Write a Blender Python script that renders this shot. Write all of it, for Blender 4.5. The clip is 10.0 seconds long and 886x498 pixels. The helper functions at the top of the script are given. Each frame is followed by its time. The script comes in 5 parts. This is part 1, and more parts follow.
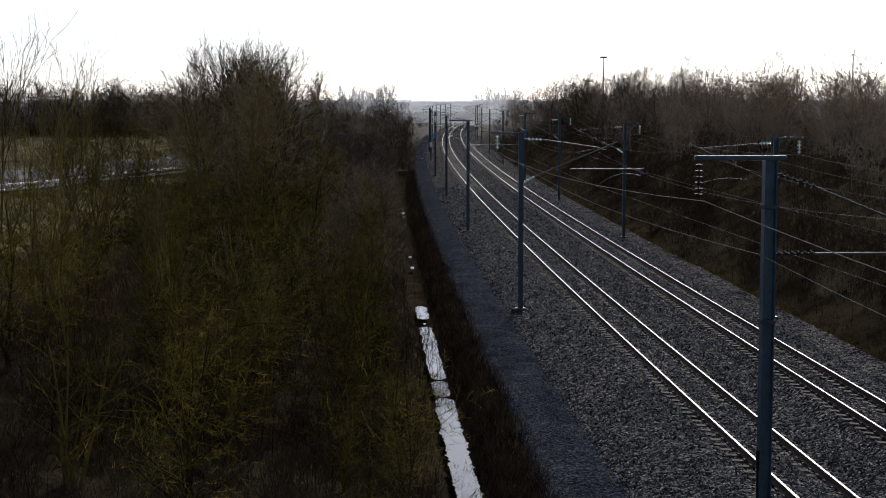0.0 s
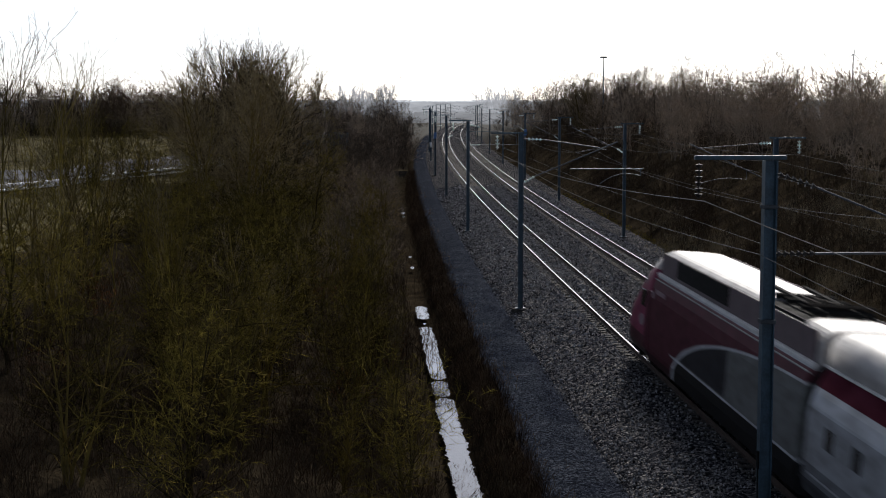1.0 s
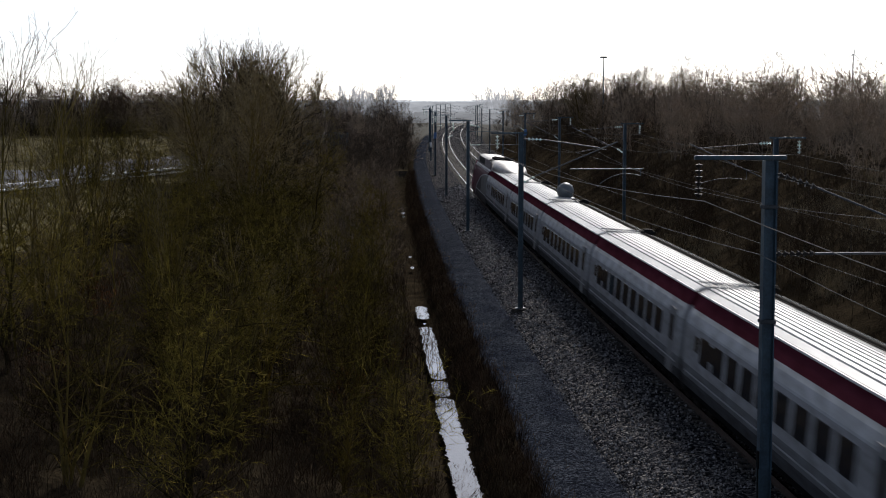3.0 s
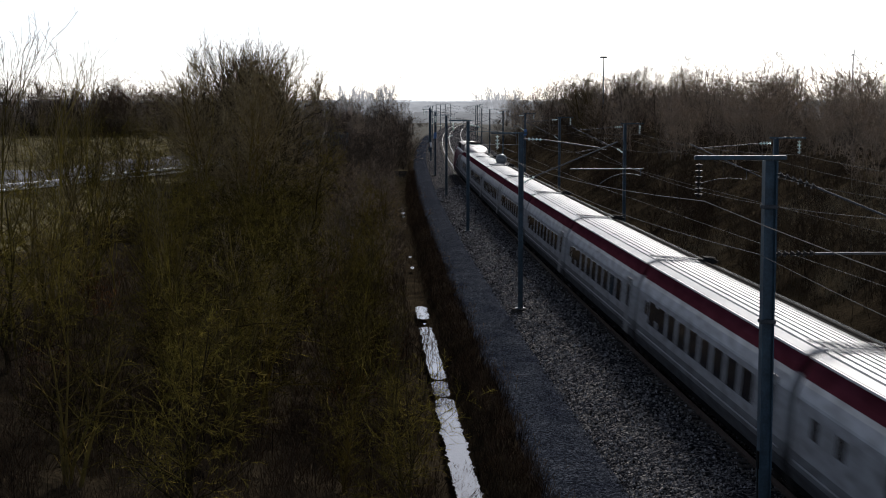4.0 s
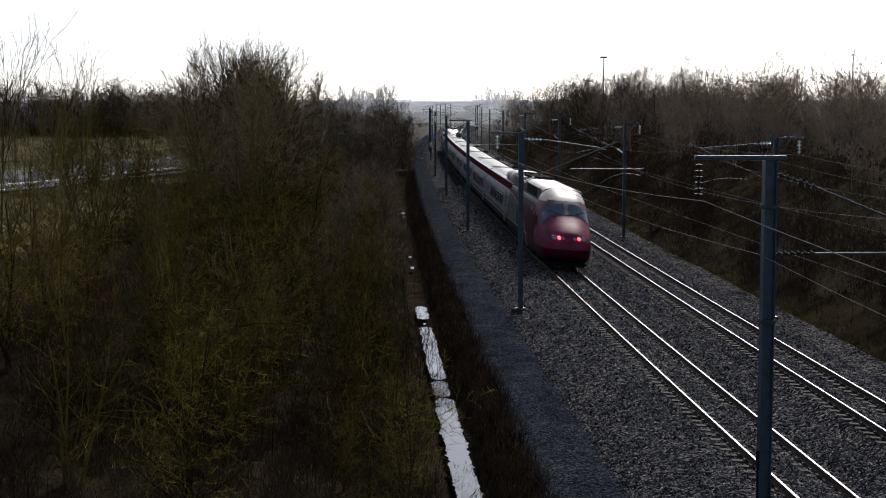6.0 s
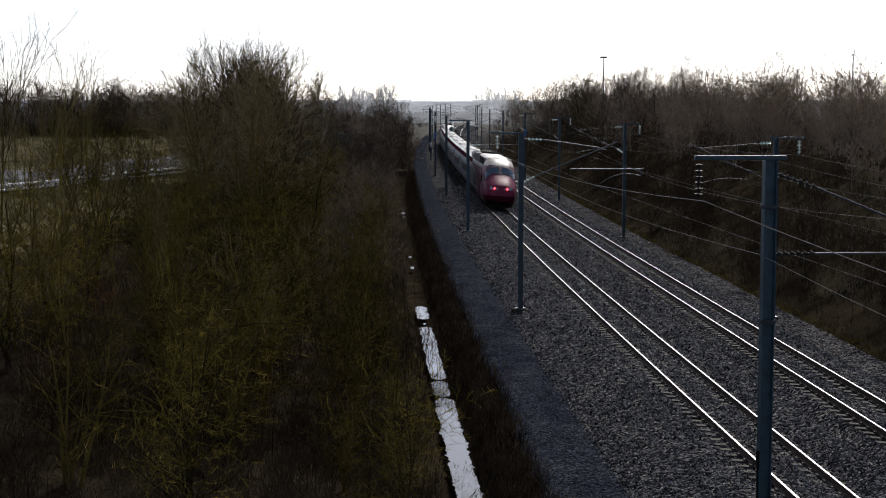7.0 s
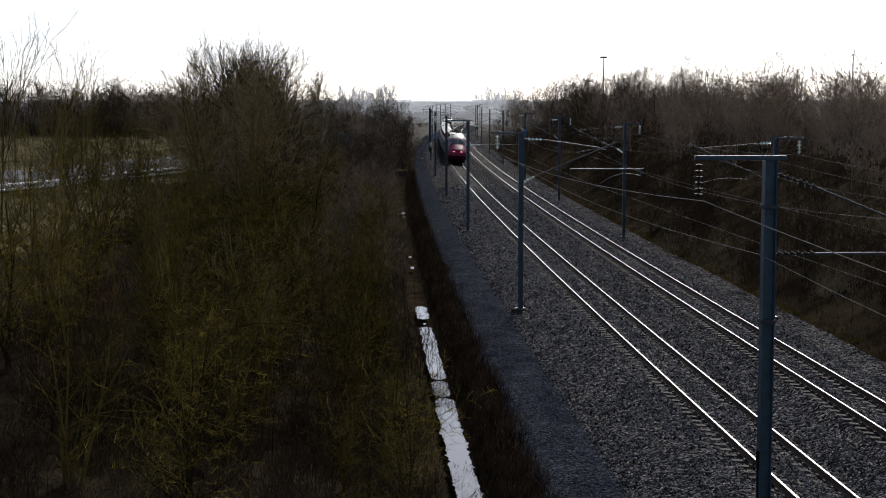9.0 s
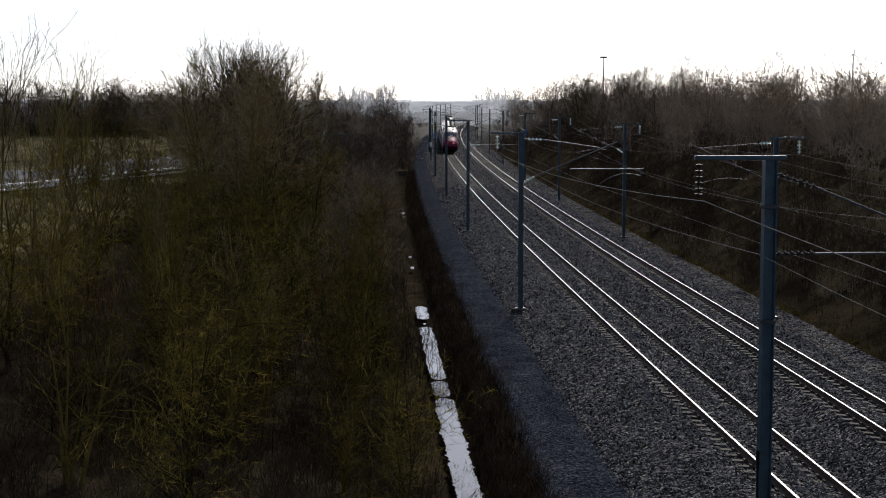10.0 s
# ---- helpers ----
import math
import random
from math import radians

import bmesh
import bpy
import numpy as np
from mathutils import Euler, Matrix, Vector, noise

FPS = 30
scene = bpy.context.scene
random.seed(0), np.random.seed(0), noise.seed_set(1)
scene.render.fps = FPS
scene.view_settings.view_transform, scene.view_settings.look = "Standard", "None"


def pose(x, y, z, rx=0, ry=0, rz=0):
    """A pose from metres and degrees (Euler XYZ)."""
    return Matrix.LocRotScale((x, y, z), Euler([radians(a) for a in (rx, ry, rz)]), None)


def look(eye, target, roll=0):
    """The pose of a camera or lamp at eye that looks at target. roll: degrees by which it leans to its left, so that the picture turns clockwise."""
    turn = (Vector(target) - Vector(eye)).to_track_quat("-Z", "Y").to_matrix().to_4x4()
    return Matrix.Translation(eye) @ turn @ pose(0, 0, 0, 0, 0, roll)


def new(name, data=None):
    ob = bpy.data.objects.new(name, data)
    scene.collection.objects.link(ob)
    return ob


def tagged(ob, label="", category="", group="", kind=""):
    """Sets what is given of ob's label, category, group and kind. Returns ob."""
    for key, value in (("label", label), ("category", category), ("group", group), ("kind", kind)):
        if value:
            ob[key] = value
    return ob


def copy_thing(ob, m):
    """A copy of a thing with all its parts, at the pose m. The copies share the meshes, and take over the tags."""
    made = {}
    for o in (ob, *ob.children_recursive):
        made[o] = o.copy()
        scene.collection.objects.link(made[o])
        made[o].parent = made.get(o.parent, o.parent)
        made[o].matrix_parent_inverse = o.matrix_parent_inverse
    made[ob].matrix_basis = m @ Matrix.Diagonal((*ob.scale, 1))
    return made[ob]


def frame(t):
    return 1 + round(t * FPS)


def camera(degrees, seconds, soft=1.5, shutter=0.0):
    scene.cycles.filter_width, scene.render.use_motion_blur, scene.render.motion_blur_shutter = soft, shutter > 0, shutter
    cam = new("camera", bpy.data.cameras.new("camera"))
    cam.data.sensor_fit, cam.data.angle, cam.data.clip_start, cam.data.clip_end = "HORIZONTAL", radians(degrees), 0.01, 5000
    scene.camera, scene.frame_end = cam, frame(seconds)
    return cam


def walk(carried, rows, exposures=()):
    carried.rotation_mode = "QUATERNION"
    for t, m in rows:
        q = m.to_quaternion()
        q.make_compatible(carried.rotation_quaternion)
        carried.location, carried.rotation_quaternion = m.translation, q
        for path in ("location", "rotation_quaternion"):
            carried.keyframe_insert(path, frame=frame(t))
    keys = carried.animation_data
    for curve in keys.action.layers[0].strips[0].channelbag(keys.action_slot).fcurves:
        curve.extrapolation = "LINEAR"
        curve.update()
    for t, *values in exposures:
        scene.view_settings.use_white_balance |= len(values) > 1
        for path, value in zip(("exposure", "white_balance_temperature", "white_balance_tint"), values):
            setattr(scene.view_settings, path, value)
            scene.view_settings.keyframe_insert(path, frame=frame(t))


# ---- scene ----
# ---- the line: heading and place of the middle between the two tracks ----
STEP = 2.0
S_TAB = np.arange(-400.0, 5200.0, STEP)
TH_TAB = -0.0589434 + 0.000169054 * S_TAB + 0.5 * 3.97e-8 * S_TAB * np.abs(S_TAB)
TH_TAB = np.where(S_TAB > 1500, np.interp(1500.0, S_TAB, TH_TAB), TH_TAB)
_dx, _dy = np.sin(TH_TAB) * STEP, np.cos(TH_TAB) * STEP
X_TAB = np.concatenate([[0], np.cumsum((_dx[1:] + _dx[:-1]) / 2)])
Y_TAB = np.concatenate([[0], np.cumsum((_dy[1:] + _dy[:-1]) / 2)])
X_TAB += 12.7764 - np.interp(0.0, S_TAB, X_TAB)
Y_TAB -= np.interp(0.0, S_TAB, Y_TAB)
EYE_Z = 8.9848
SPACING = 4.345
GAUGE = 1.505
CANT = 0.12
LEAN = math.degrees(math.asin(CANT / GAUGE))
LEFT, RIGHT = -SPACING / 2, SPACING / 2
MASTS_LEFT = [(27.6, -5.44), (69.0, -5.65), (110.1, -5.55), (150.8, -5.51), (191.7, -5.6), (238.0, -5.5), (282.0, -5.5), (330.0, -5.5), (380.0, -5.5), (430.0, -5.5), (480.0, -5.5), (530.0, -5.5), (580.0, -5.5)]
MASTS_RIGHT = [(27.6, 5.75), (68.7, 5.73), (109.9, 5.62), (150.0, 5.45), (191.0, 5.5), (236.0, 5.5), (282.0, 5.5), (330.0, 5.5), (380.0, 5.5), (430.0, 5.5), (480.0, 5.5), (530.0, 5.5), (580.0, 5.5)]


def heading(s):
    return float(np.interp(s, S_TAB, TH_TAB))


def at(s, o, z=0.0):
    """World place at s metres along the line and o metres to the right of its middle."""
    t = np.interp(s, S_TAB, TH_TAB)
    return Vector((float(np.interp(s, S_TAB, X_TAB) + o * np.cos(t)), float(np.interp(s, S_TAB, Y_TAB) - o * np.sin(t)), z))


def locate(x, y):
    """s and o of a world place."""
    i = int(np.argmin((X_TAB - x) ** 2 + (Y_TAB - y) ** 2))
    t = TH_TAB[i]
    dx, dy = x - X_TAB[i], y - Y_TAB[i]
    return float(S_TAB[i] + dx * np.sin(t) + dy * np.cos(t)), float(dx * np.cos(t) - dy * np.sin(t))


def along(s, o, z=0.0, lean=0.0):
    """Pose of a thing that stands along the line, its own y forwards."""
    v = at(s, o, z)
    return pose(v.x, v.y, v.z, 0, lean, -math.degrees(heading(s)))


# ---- camera ----
cam = camera(32.084, 10.0, soft=1.05, shutter=0.4)
CAM_POSE = pose(0, 0, EYE_Z, 90 - math.degrees(0.0964798), 0, 0)
walk(cam, [(0.0, CAM_POSE), (10.0, CAM_POSE)], exposures=[(0.0, 0.6, 6400, 10), (10.0, 0.6, 6400, 10)])

# ---- light: thin bright overcast, sun low behind the cloud ahead ----
SUN_EL, SUN_AZ = 36.0, 14.0
world = bpy.data.worlds.new("world")
scene.world = world
world.use_nodes = True
_n = world.node_tree.nodes
_sky = _n.new("ShaderNodeTexSky")
_sky.sky_type = 'NISHITA'
_sky.sun_disc = False
_sky.sun_elevation = radians(SUN_EL)
_sky.sun_rotation = radians(SUN_AZ)
_sky.altitude = 50
_sky.air_density = 0.4
_sky.dust_density = 0.7
_sky.ozone_density = 0.2
_n["Background"].inputs["Strength"].default_value = 0.088
_grey = _n.new("ShaderNodeHueSaturation")
_grey.inputs["Saturation"].default_value = 0.6
world.node_tree.links.new(_sky.outputs[0], _grey.inputs["Color"])
world.node_tree.links.new(_grey.outputs[0], _n["Background"].inputs["Color"])
sun = new("sun", bpy.data.lights.new("sun", 'SUN'))
sun.data.energy = 3.0
sun.data.angle = radians(10)
sun.data.color = (1.0, 0.95, 0.88)
sun.matrix_world = look((0, 0, 60), (-math.sin(radians(SUN_AZ)) * 60, -math.cos(radians(SUN_AZ)) * 60, 60 - 60 * math.tan(radians(SUN_EL))))


# ---- materials ----
def nodes_of(name):
    m = bpy.data.materials.new(name)
    m.use_nodes = True
    return m, m.node_tree.nodes, m.node_tree.links, m.node_tree.nodes["Principled BSDF"]


def surf(name, dark, light, scale=4.0, rough=0.8, metal=0.0, bump=0.0, fine=6.0, spread=0.0, coords="Object", stretch=(1, 1, 1), spec=0.5, bumpdist=0.02):
    """A surface between two colours, broken up at a coarse and a fine scale, with relief."""
    m, n, l, b = nodes_of(name)
    tc = n.new("ShaderNodeTexCoord")
    mp = n.new("ShaderNodeMapping")
    mp.inputs["Scale"].default_value = stretch
    l.new(tc.outputs[coords], mp.inputs["Vector"])
    a = n.new("ShaderNodeTexNoise")
    a.inputs["Scale"].default_value = scale
    a.inputs["Detail"].default_value = 4
    c = n.new("ShaderNodeTexNoise")
    c.inputs["Scale"].default_value = scale * fine
    c.inputs["Detail"].default_value = 3
    l.new(mp.outputs[0], a.inputs["Vector"])
    l.new(mp.outputs[0], c.inputs["Vector"])
    mix = n.new("ShaderNodeMath")
    mix.operation = 'MULTIPLY_ADD'
    l.new(c.outputs["Fac"], mix.inputs[0])
    mix.inputs[1].default_value = 0.6
    half = n.new("ShaderNodeMath")
    half.operation = 'MULTIPLY_ADD'
    half.inputs[1].default_value = 0.9
    half.inputs[2].default_value = -0.25
    l.new(a.outputs["Fac"], half.inputs[0])
    l.new(half.outputs[0], mix.inputs[2])
    fac = mix.outputs[0]
    if spread:
        oi = n.new("ShaderNodeObjectInfo")
        ad = n.new("ShaderNodeMath")
        ad.operation = 'MULTIPLY_ADD'
        l.new(oi.outputs["Random"], ad.inputs[0])
        ad.inputs[1].default_value = spread
        sub = n.new("ShaderNodeMath")
        sub.operation = 'SUBTRACT'
        l.new(fac, sub.inputs[0])
        sub.inputs[1].default_value = spread / 2
        l.new(sub.outputs[0], ad.inputs[2])
        fac = ad.outputs[0]
    r = n.new("ShaderNodeValToRGB")
    r.color_ramp.elements[0].position = 0.3
    r.color_ramp.elements[1].position = 0.75
    r.color_ramp.elements[0].color = (*dark, 1)
    r.color_ramp.elements[1].color = (*light, 1)
    l.new(fac, r.inputs[0])
    l.new(r.outputs[0], b.inputs["Base Color"])
    b.inputs["Roughness"].default_value = rough
    b.inputs["Metallic"].default_value = metal
    b.inputs["Specular IOR Level"].default_value = spec
    if bump:
        bp = n.new("ShaderNodeBump")
        bp.inputs["Strength"].default_value = bump
        bp.inputs["Distance"].default_value = bumpdist
        l.new(fac, bp.inputs["Height"])
        l.new(bp.outputs[0], b.inputs["Normal"])
    return m


def stones(name, dark, light, tint, size, bump=1.0, rough=0.95):
    """Loose broken stone: each cell its own tone, with gaps between."""
    m, n, l, b = nodes_of(name)
    tc = n.new("ShaderNodeTexCoord")
    v = n.new("ShaderNodeTexVoronoi")
    v.inputs["Scale"].default_value = 1 / size
    l.new(tc.outputs["Object"], v.inputs["Vector"])
    v2 = n.new("ShaderNodeTexVoronoi")
    v2.inputs["Scale"].default_value = 0.37 / size
    l.new(tc.outputs["Object"], v2.inputs["Vector"])
    big = n.new("ShaderNodeTexNoise")
    big.inputs["Scale"].default_value = 0.8
    big.inputs["Detail"].default_value = 6
    l.new(tc.outputs["Object"], big.inputs["Vector"])
    sep = n.new("ShaderNodeSeparateColor")
    l.new(v.outputs["Color"], sep.inputs[0])
    r = n.new("ShaderNodeValToRGB")
    r.color_ramp.elements[0].position = 0.15
    r.color_ramp.elements[0].color = (*dark, 1)
    r.color_ramp.elements[1].position = 0.95
    r.color_ramp.elements[1].color = (*light, 1)
    e = r.color_ramp.elements.new(0.6)
    e.color = (*tint, 1)
    l.new(sep.outputs[0], r.inputs[0])
    mx = n.new("ShaderNodeMix")
    mx.data_type = 'RGBA'
    mx.blend_type = 'MULTIPLY'
    mx.inputs[0].default_value = 0.85
    r2 = n.new("ShaderNodeValToRGB")
    r2.color_ramp.elements[0].position = 0.3
    r2.color_ramp.elements[0].color = (0.45, 0.45, 0.5, 1)
    r2.color_ramp.elements[1].position = 0.7
    r2.color_ramp.elements[1].color = (1.2, 1.15, 1.05, 1)
    l.new(big.outputs["Fac"], r2.inputs[0])
    l.new(r.outputs[0], mx.inputs[6])
    l.new(r2.outputs[0], mx.inputs[7])
    l.new(mx.outputs[2], b.inputs["Base Color"])
    b.inputs["Roughness"].default_value = rough
    b.inputs["Specular IOR Level"].default_value = 0.0
    sm = n.new("ShaderNodeMath")
    sm.operation = 'ADD'
    l.new(v.outputs["Distance"], sm.inputs[0])
    l.new(v2.outputs["Distance"], sm.inputs[1])
    bp = n.new("ShaderNodeBump")
    bp.invert = True
    bp.inputs["Strength"].default_value = bump
    bp.inputs["Distance"].default_value = size * 0.7
    l.new(sm.outputs[0], bp.inputs["Height"])
    l.new(bp.outputs[0], b.inputs["Normal"])
    return m


M_GROUND = surf("winter_grass", (0.007, 0.0057, 0.0045), (0.040, 0.031, 0.020), 0.5, 0.95, bump=0.8, fine=14, bumpdist=0.15, spec=0.0)


def haze_into_ground(m):
    """Ground colour fades to pale grey with distance, standing in for aerial haze."""
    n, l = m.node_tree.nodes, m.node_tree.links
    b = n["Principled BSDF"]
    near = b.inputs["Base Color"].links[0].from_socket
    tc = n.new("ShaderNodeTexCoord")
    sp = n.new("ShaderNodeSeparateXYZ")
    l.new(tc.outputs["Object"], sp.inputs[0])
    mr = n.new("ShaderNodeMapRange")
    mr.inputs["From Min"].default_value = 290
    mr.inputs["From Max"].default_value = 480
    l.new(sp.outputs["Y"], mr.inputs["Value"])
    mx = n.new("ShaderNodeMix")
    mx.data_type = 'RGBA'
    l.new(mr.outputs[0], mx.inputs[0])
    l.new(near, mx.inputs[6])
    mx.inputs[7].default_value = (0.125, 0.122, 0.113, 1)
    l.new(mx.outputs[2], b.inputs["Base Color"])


haze_into_ground(M_GROUND)
M_BALLAST = stones("ballast_stone", (0.006, 0.0066, 0.0088), (0.205, 0.20, 0.205), (0.030, 0.033, 0.041), 0.07)


def stone_material():
    m, n, l, b = nodes_of("loose_stone")
    g = n.new("ShaderNodeNewGeometry")
    r = n.new("ShaderNodeValToRGB")
    for k, (p, c) in enumerate(((0.0, (0.006, 0.006, 0.007)), (0.42, (0.032, 0.034, 0.042)), (0.68, (0.115, 0.088, 0.064)), (0.86, (0.088, 0.112, 0.18)), (1.0, (0.36, 0.355, 0.36)))):
        e = r.color_ramp.elements[0] if k == 0 else r.color_ramp.elements[1] if k == 4 else r.color_ramp.elements.new(p)
        e.position, e.color = p, (*c, 1)
    l.new(g.outputs["Random Per Island"], r.inputs[0])
    tc = n.new("ShaderNodeTexCoord")
    t = n.new("ShaderNodeTexNoise")
    t.inputs["Scale"].default_value = 60
    l.new(tc.outputs["Object"], t.inputs["Vector"])
    bp = n.new("ShaderNodeBump")
    bp.inputs["Strength"].default_value = 0.4
    bp.inputs["Distance"].default_value = 0.01
    l.new(t.outputs["Fac"], bp.inputs["Height"])
    l.new(bp.outputs[0], b.inputs["Normal"])
    l.new(r.outputs[0], b.inputs["Base Color"])
    b.inputs["Roughness"].default_value = 0.85
    b.inputs["Specular IOR Level"].default_value = 0.0
    return m


M_STONE = stone_material()
M_PATH = stones("path_grit", (0.008, 0.0095, 0.014), (0.072, 0.082, 0.107), (0.021, 0.025, 0.036), 0.045, 1.0)
M_RAILSIDE = surf("rail_rust", (0.03, 0.018, 0.012), (0.085, 0.05, 0.035), 6, 0.8, bump=0.2)
M_RAILTOP = surf("rail_polished", (0.40, 0.40, 0.40), (0.56, 0.56, 0.56), 3, 0.24, 1.0, stretch=(1, 1, 1))
M_SLEEPER = surf("sleeper_concrete", (0.035, 0.031, 0.028), (0.11, 0.10, 0.09), 3, 0.9, bump=0.3, spread=0.25, spec=0.1)
M_STEEL = surf("galvanised_steel", (0.013, 0.031, 0.046), (0.044, 0.088, 0.124), 3.5, 0.5, 0.1, bump=0.05, spread=0.2, spec=0.5)
M_STEEL2 = surf("weathered_steel", (0.03, 0.035, 0.04), (0.08, 0.085, 0.09), 5, 0.7, 0.1, bump=0.1, spec=0.1)
M_TUBE = surf("aluminium_tube", (0.06, 0.064, 0.072), (0.11, 0.115, 0.125), 6, 0.6, 0.15, spec=0.25)
M_WIRE = surf("copper_wire", (0.028, 0.027, 0.026), (0.065, 0.062, 0.06), 2, 0.6, 0.2, spec=0.2)
M_GLASSINS = surf("glass_insulator", (0.74, 0.90, 0.85), (0.90, 0.97, 0.95), 8, 0.10, 0.0, spec=0.9)
M_GLASSINS.node_tree.nodes["Principled BSDF"].inputs["Transmission Weight"].default_value = 0.25
M_DARKINS = surf("brown_insulator", (0.018, 0.015, 0.014), (0.045, 0.04, 0.037), 8, 0.5, spec=0.15)
M_BLACK = surf("black_rubber", (0.008, 0.008, 0.008), (0.018, 0.018, 0.018), 5, 0.8, spec=0.05)
M_SIGNWHITE = surf("white_enamel", (0.62, 0.62, 0.60), (0.78, 0.78, 0.76), 3, 0.4)
M_SIGNBLUE = surf("blue_enamel", (0.03, 0.10, 0.26), (0.05, 0.15, 0.36), 3, 0.4)
M_CONCRETE = surf("footing_concrete", (0.03, 0.029, 0.028), (0.09, 0.086, 0.08), 3, 0.95, bump=0.3, spec=0.0)
M_BARK = surf("mossy_bark", (0.030, 0.023, 0.013), (0.16, 0.12, 0.035), 2.0, 0.95, bump=0.4, fine=5, spread=0.5, spec=0.0)
M_TWIG = surf("brown_twig", (0.036, 0.028, 0.018), (0.23, 0.182, 0.105), 1.2, 0.95, fine=5, spread=0.6, spec=0.0)
# Lighter brown twigs of the farther trees, aerial haze mixed into the colour.
M_TWIGFAR = surf("hazed_brown_twig", (0.066, 0.053, 0.041), (0.31, 0.247, 0.186), 0.6, 0.95, fine=5, spread=0.6, spec=0.0)
M_TWIGGREEN = surf("lichen_twig", (0.014, 0.011, 0.004), (0.25, 0.196, 0.042), 0.6, 0.95, fine=6, spread=0.35, spec=0.0)
M_BRUSH = surf("dead_brush", (0.012, 0.0085, 0.0065), (0.092, 0.065, 0.042), 1.2, 0.95, fine=5, spread=0.6, spec=0.0)
M_VERGE = surf("dead_bramble", (0.028, 0.019, 0.013), (0.17, 0.118, 0.075), 1.2, 0.95, fine=5, spread=0.4, spec=0.0)
M_STRAW = surf("dry_straw", (0.022, 0.017, 0.010), (0.13, 0.10, 0.058), 1.5, 0.9, fine=6, spread=0.4, spec=0.0)
M_RUSTY = surf("withered_leaf_twig", (0.05, 0.02, 0.007), (0.26, 0.105, 0.032), 1.2, 0.95, fine=5, spread=0.5, spec=0.0)
M_HAY = surf("pale_dead_grass", (0.10, 0.08, 0.05), (0.36, 0.30, 0.20), 1.5, 0.9, fine=6, spec=0.0)


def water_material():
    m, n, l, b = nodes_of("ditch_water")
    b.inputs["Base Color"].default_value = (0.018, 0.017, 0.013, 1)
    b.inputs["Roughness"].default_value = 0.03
    # Index set far above water's 1.33 so the pools mirror a whiter sky.
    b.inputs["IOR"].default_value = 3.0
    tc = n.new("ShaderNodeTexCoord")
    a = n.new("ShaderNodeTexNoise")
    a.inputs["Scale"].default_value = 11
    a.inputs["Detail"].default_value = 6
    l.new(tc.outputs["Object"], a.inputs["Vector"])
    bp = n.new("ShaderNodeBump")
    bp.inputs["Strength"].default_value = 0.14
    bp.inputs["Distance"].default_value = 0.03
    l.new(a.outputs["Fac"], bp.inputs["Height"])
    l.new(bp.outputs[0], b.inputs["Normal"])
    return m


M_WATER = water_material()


# ---- mesh tools ----
def part(name, bm, mats, parent=None, label="", smooth=False):
    """Links a bmesh, or a (verts, faces[, material indices]) tuple, as one mesh object."""
    me = bpy.data.meshes.new(name)
    if isinstance(bm, tuple):
        me.from_pydata(bm[0], [], bm[1])
        if len(bm) > 2:
            me.polygons.foreach_set("material_index", np.asarray(bm[2], dtype=np.int32))
    else:
        bmesh.ops.recalc_face_normals(bm, faces=bm.faces[:])
        bm.to_mesh(me)
        bm.free()
    for m in (mats if isinstance(mats, (list, tuple)) else [mats]):
        me.materials.append(m)
    if smooth:
        me.polygons.foreach_set("use_smooth", np.ones(len(me.polygons), dtype=bool))
    me.update()
    ob = new(name, me)
    if parent is not None:
        ob.parent = parent
    if label:
        tagged(ob, label)
    return ob


def empty(name, m, label, category, group="", kind=""):
    ob = new(name)
    ob.empty_display_size = 0.2
    ob.matrix_basis = m
    return tagged(ob, label, category, group, kind)


def box(bm, c, d, m=None, bev=0.0, mi=0):
    """A box of centre c and size d, moved by m."""
    r = bmesh.ops.create_cube(bm, size=1.0, matrix=(m or Matrix()) @ Matrix.Translation(c) @ Matrix.Diagonal((*d, 1)))
    faces = {f for v in r["verts"] for f in v.link_faces}
    for f in faces:
        f.material_index = mi
    if bev:
        edges = list({e for v in r["verts"] for e in v.link_edges})
        bmesh.ops.bevel(bm, geom=edges, offset=bev, segments=2, affect='EDGES', material=-1)


def tube(bm, p0, p1, r0, r1=None, n=8, mi=0):
    p0, p1 = Vector(p0), Vector(p1)
    d = p1 - p0
    m = Matrix.Translation((p0 + p1) / 2) @ d.to_track_quat('Z', 'Y').to_matrix().to_4x4()
    r = bmesh.ops.create_cone(bm, cap_ends=True, segments=n, radius1=r0, radius2=r0 if r1 is None else r1, depth=d.length, matrix=m)
    for f in {f for v in r["verts"] for f in v.link_faces}:
        f.material_index = mi


def sweep(path, section, closed=True):
    """Vertices and faces of a section (o, z) carried along poses or (s-values of the line)."""
    verts, faces = [], []
    k = len(section)
    for s, base in path:
        for o, z in section:
            verts.append(at(s, base + o, z)[:])
    for i in range(len(path) - 1):
        for j in range(k if closed else k - 1):
            a, b = i * k + j, i * k + (j + 1) % k
            faces.append((a, b, b + k, a + k))
    return verts, faces


def loft(rings, cap=True):
    """Faces between rings of as many points each."""
    verts = [tuple(p) for r in rings for p in r]
    k = len(rings[0])
    faces = []
    for i in range(len(rings) - 1):
        for j in range(k):
            a, b = i * k + j, i * k + (j + 1) % k
            faces.append((a, b, b + k, a + k))
    if cap:
        faces.append(tuple(range(k))[::-1])
        faces.append(tuple(range((len(rings) - 1) * k, len(rings) * k)))
    return verts, faces


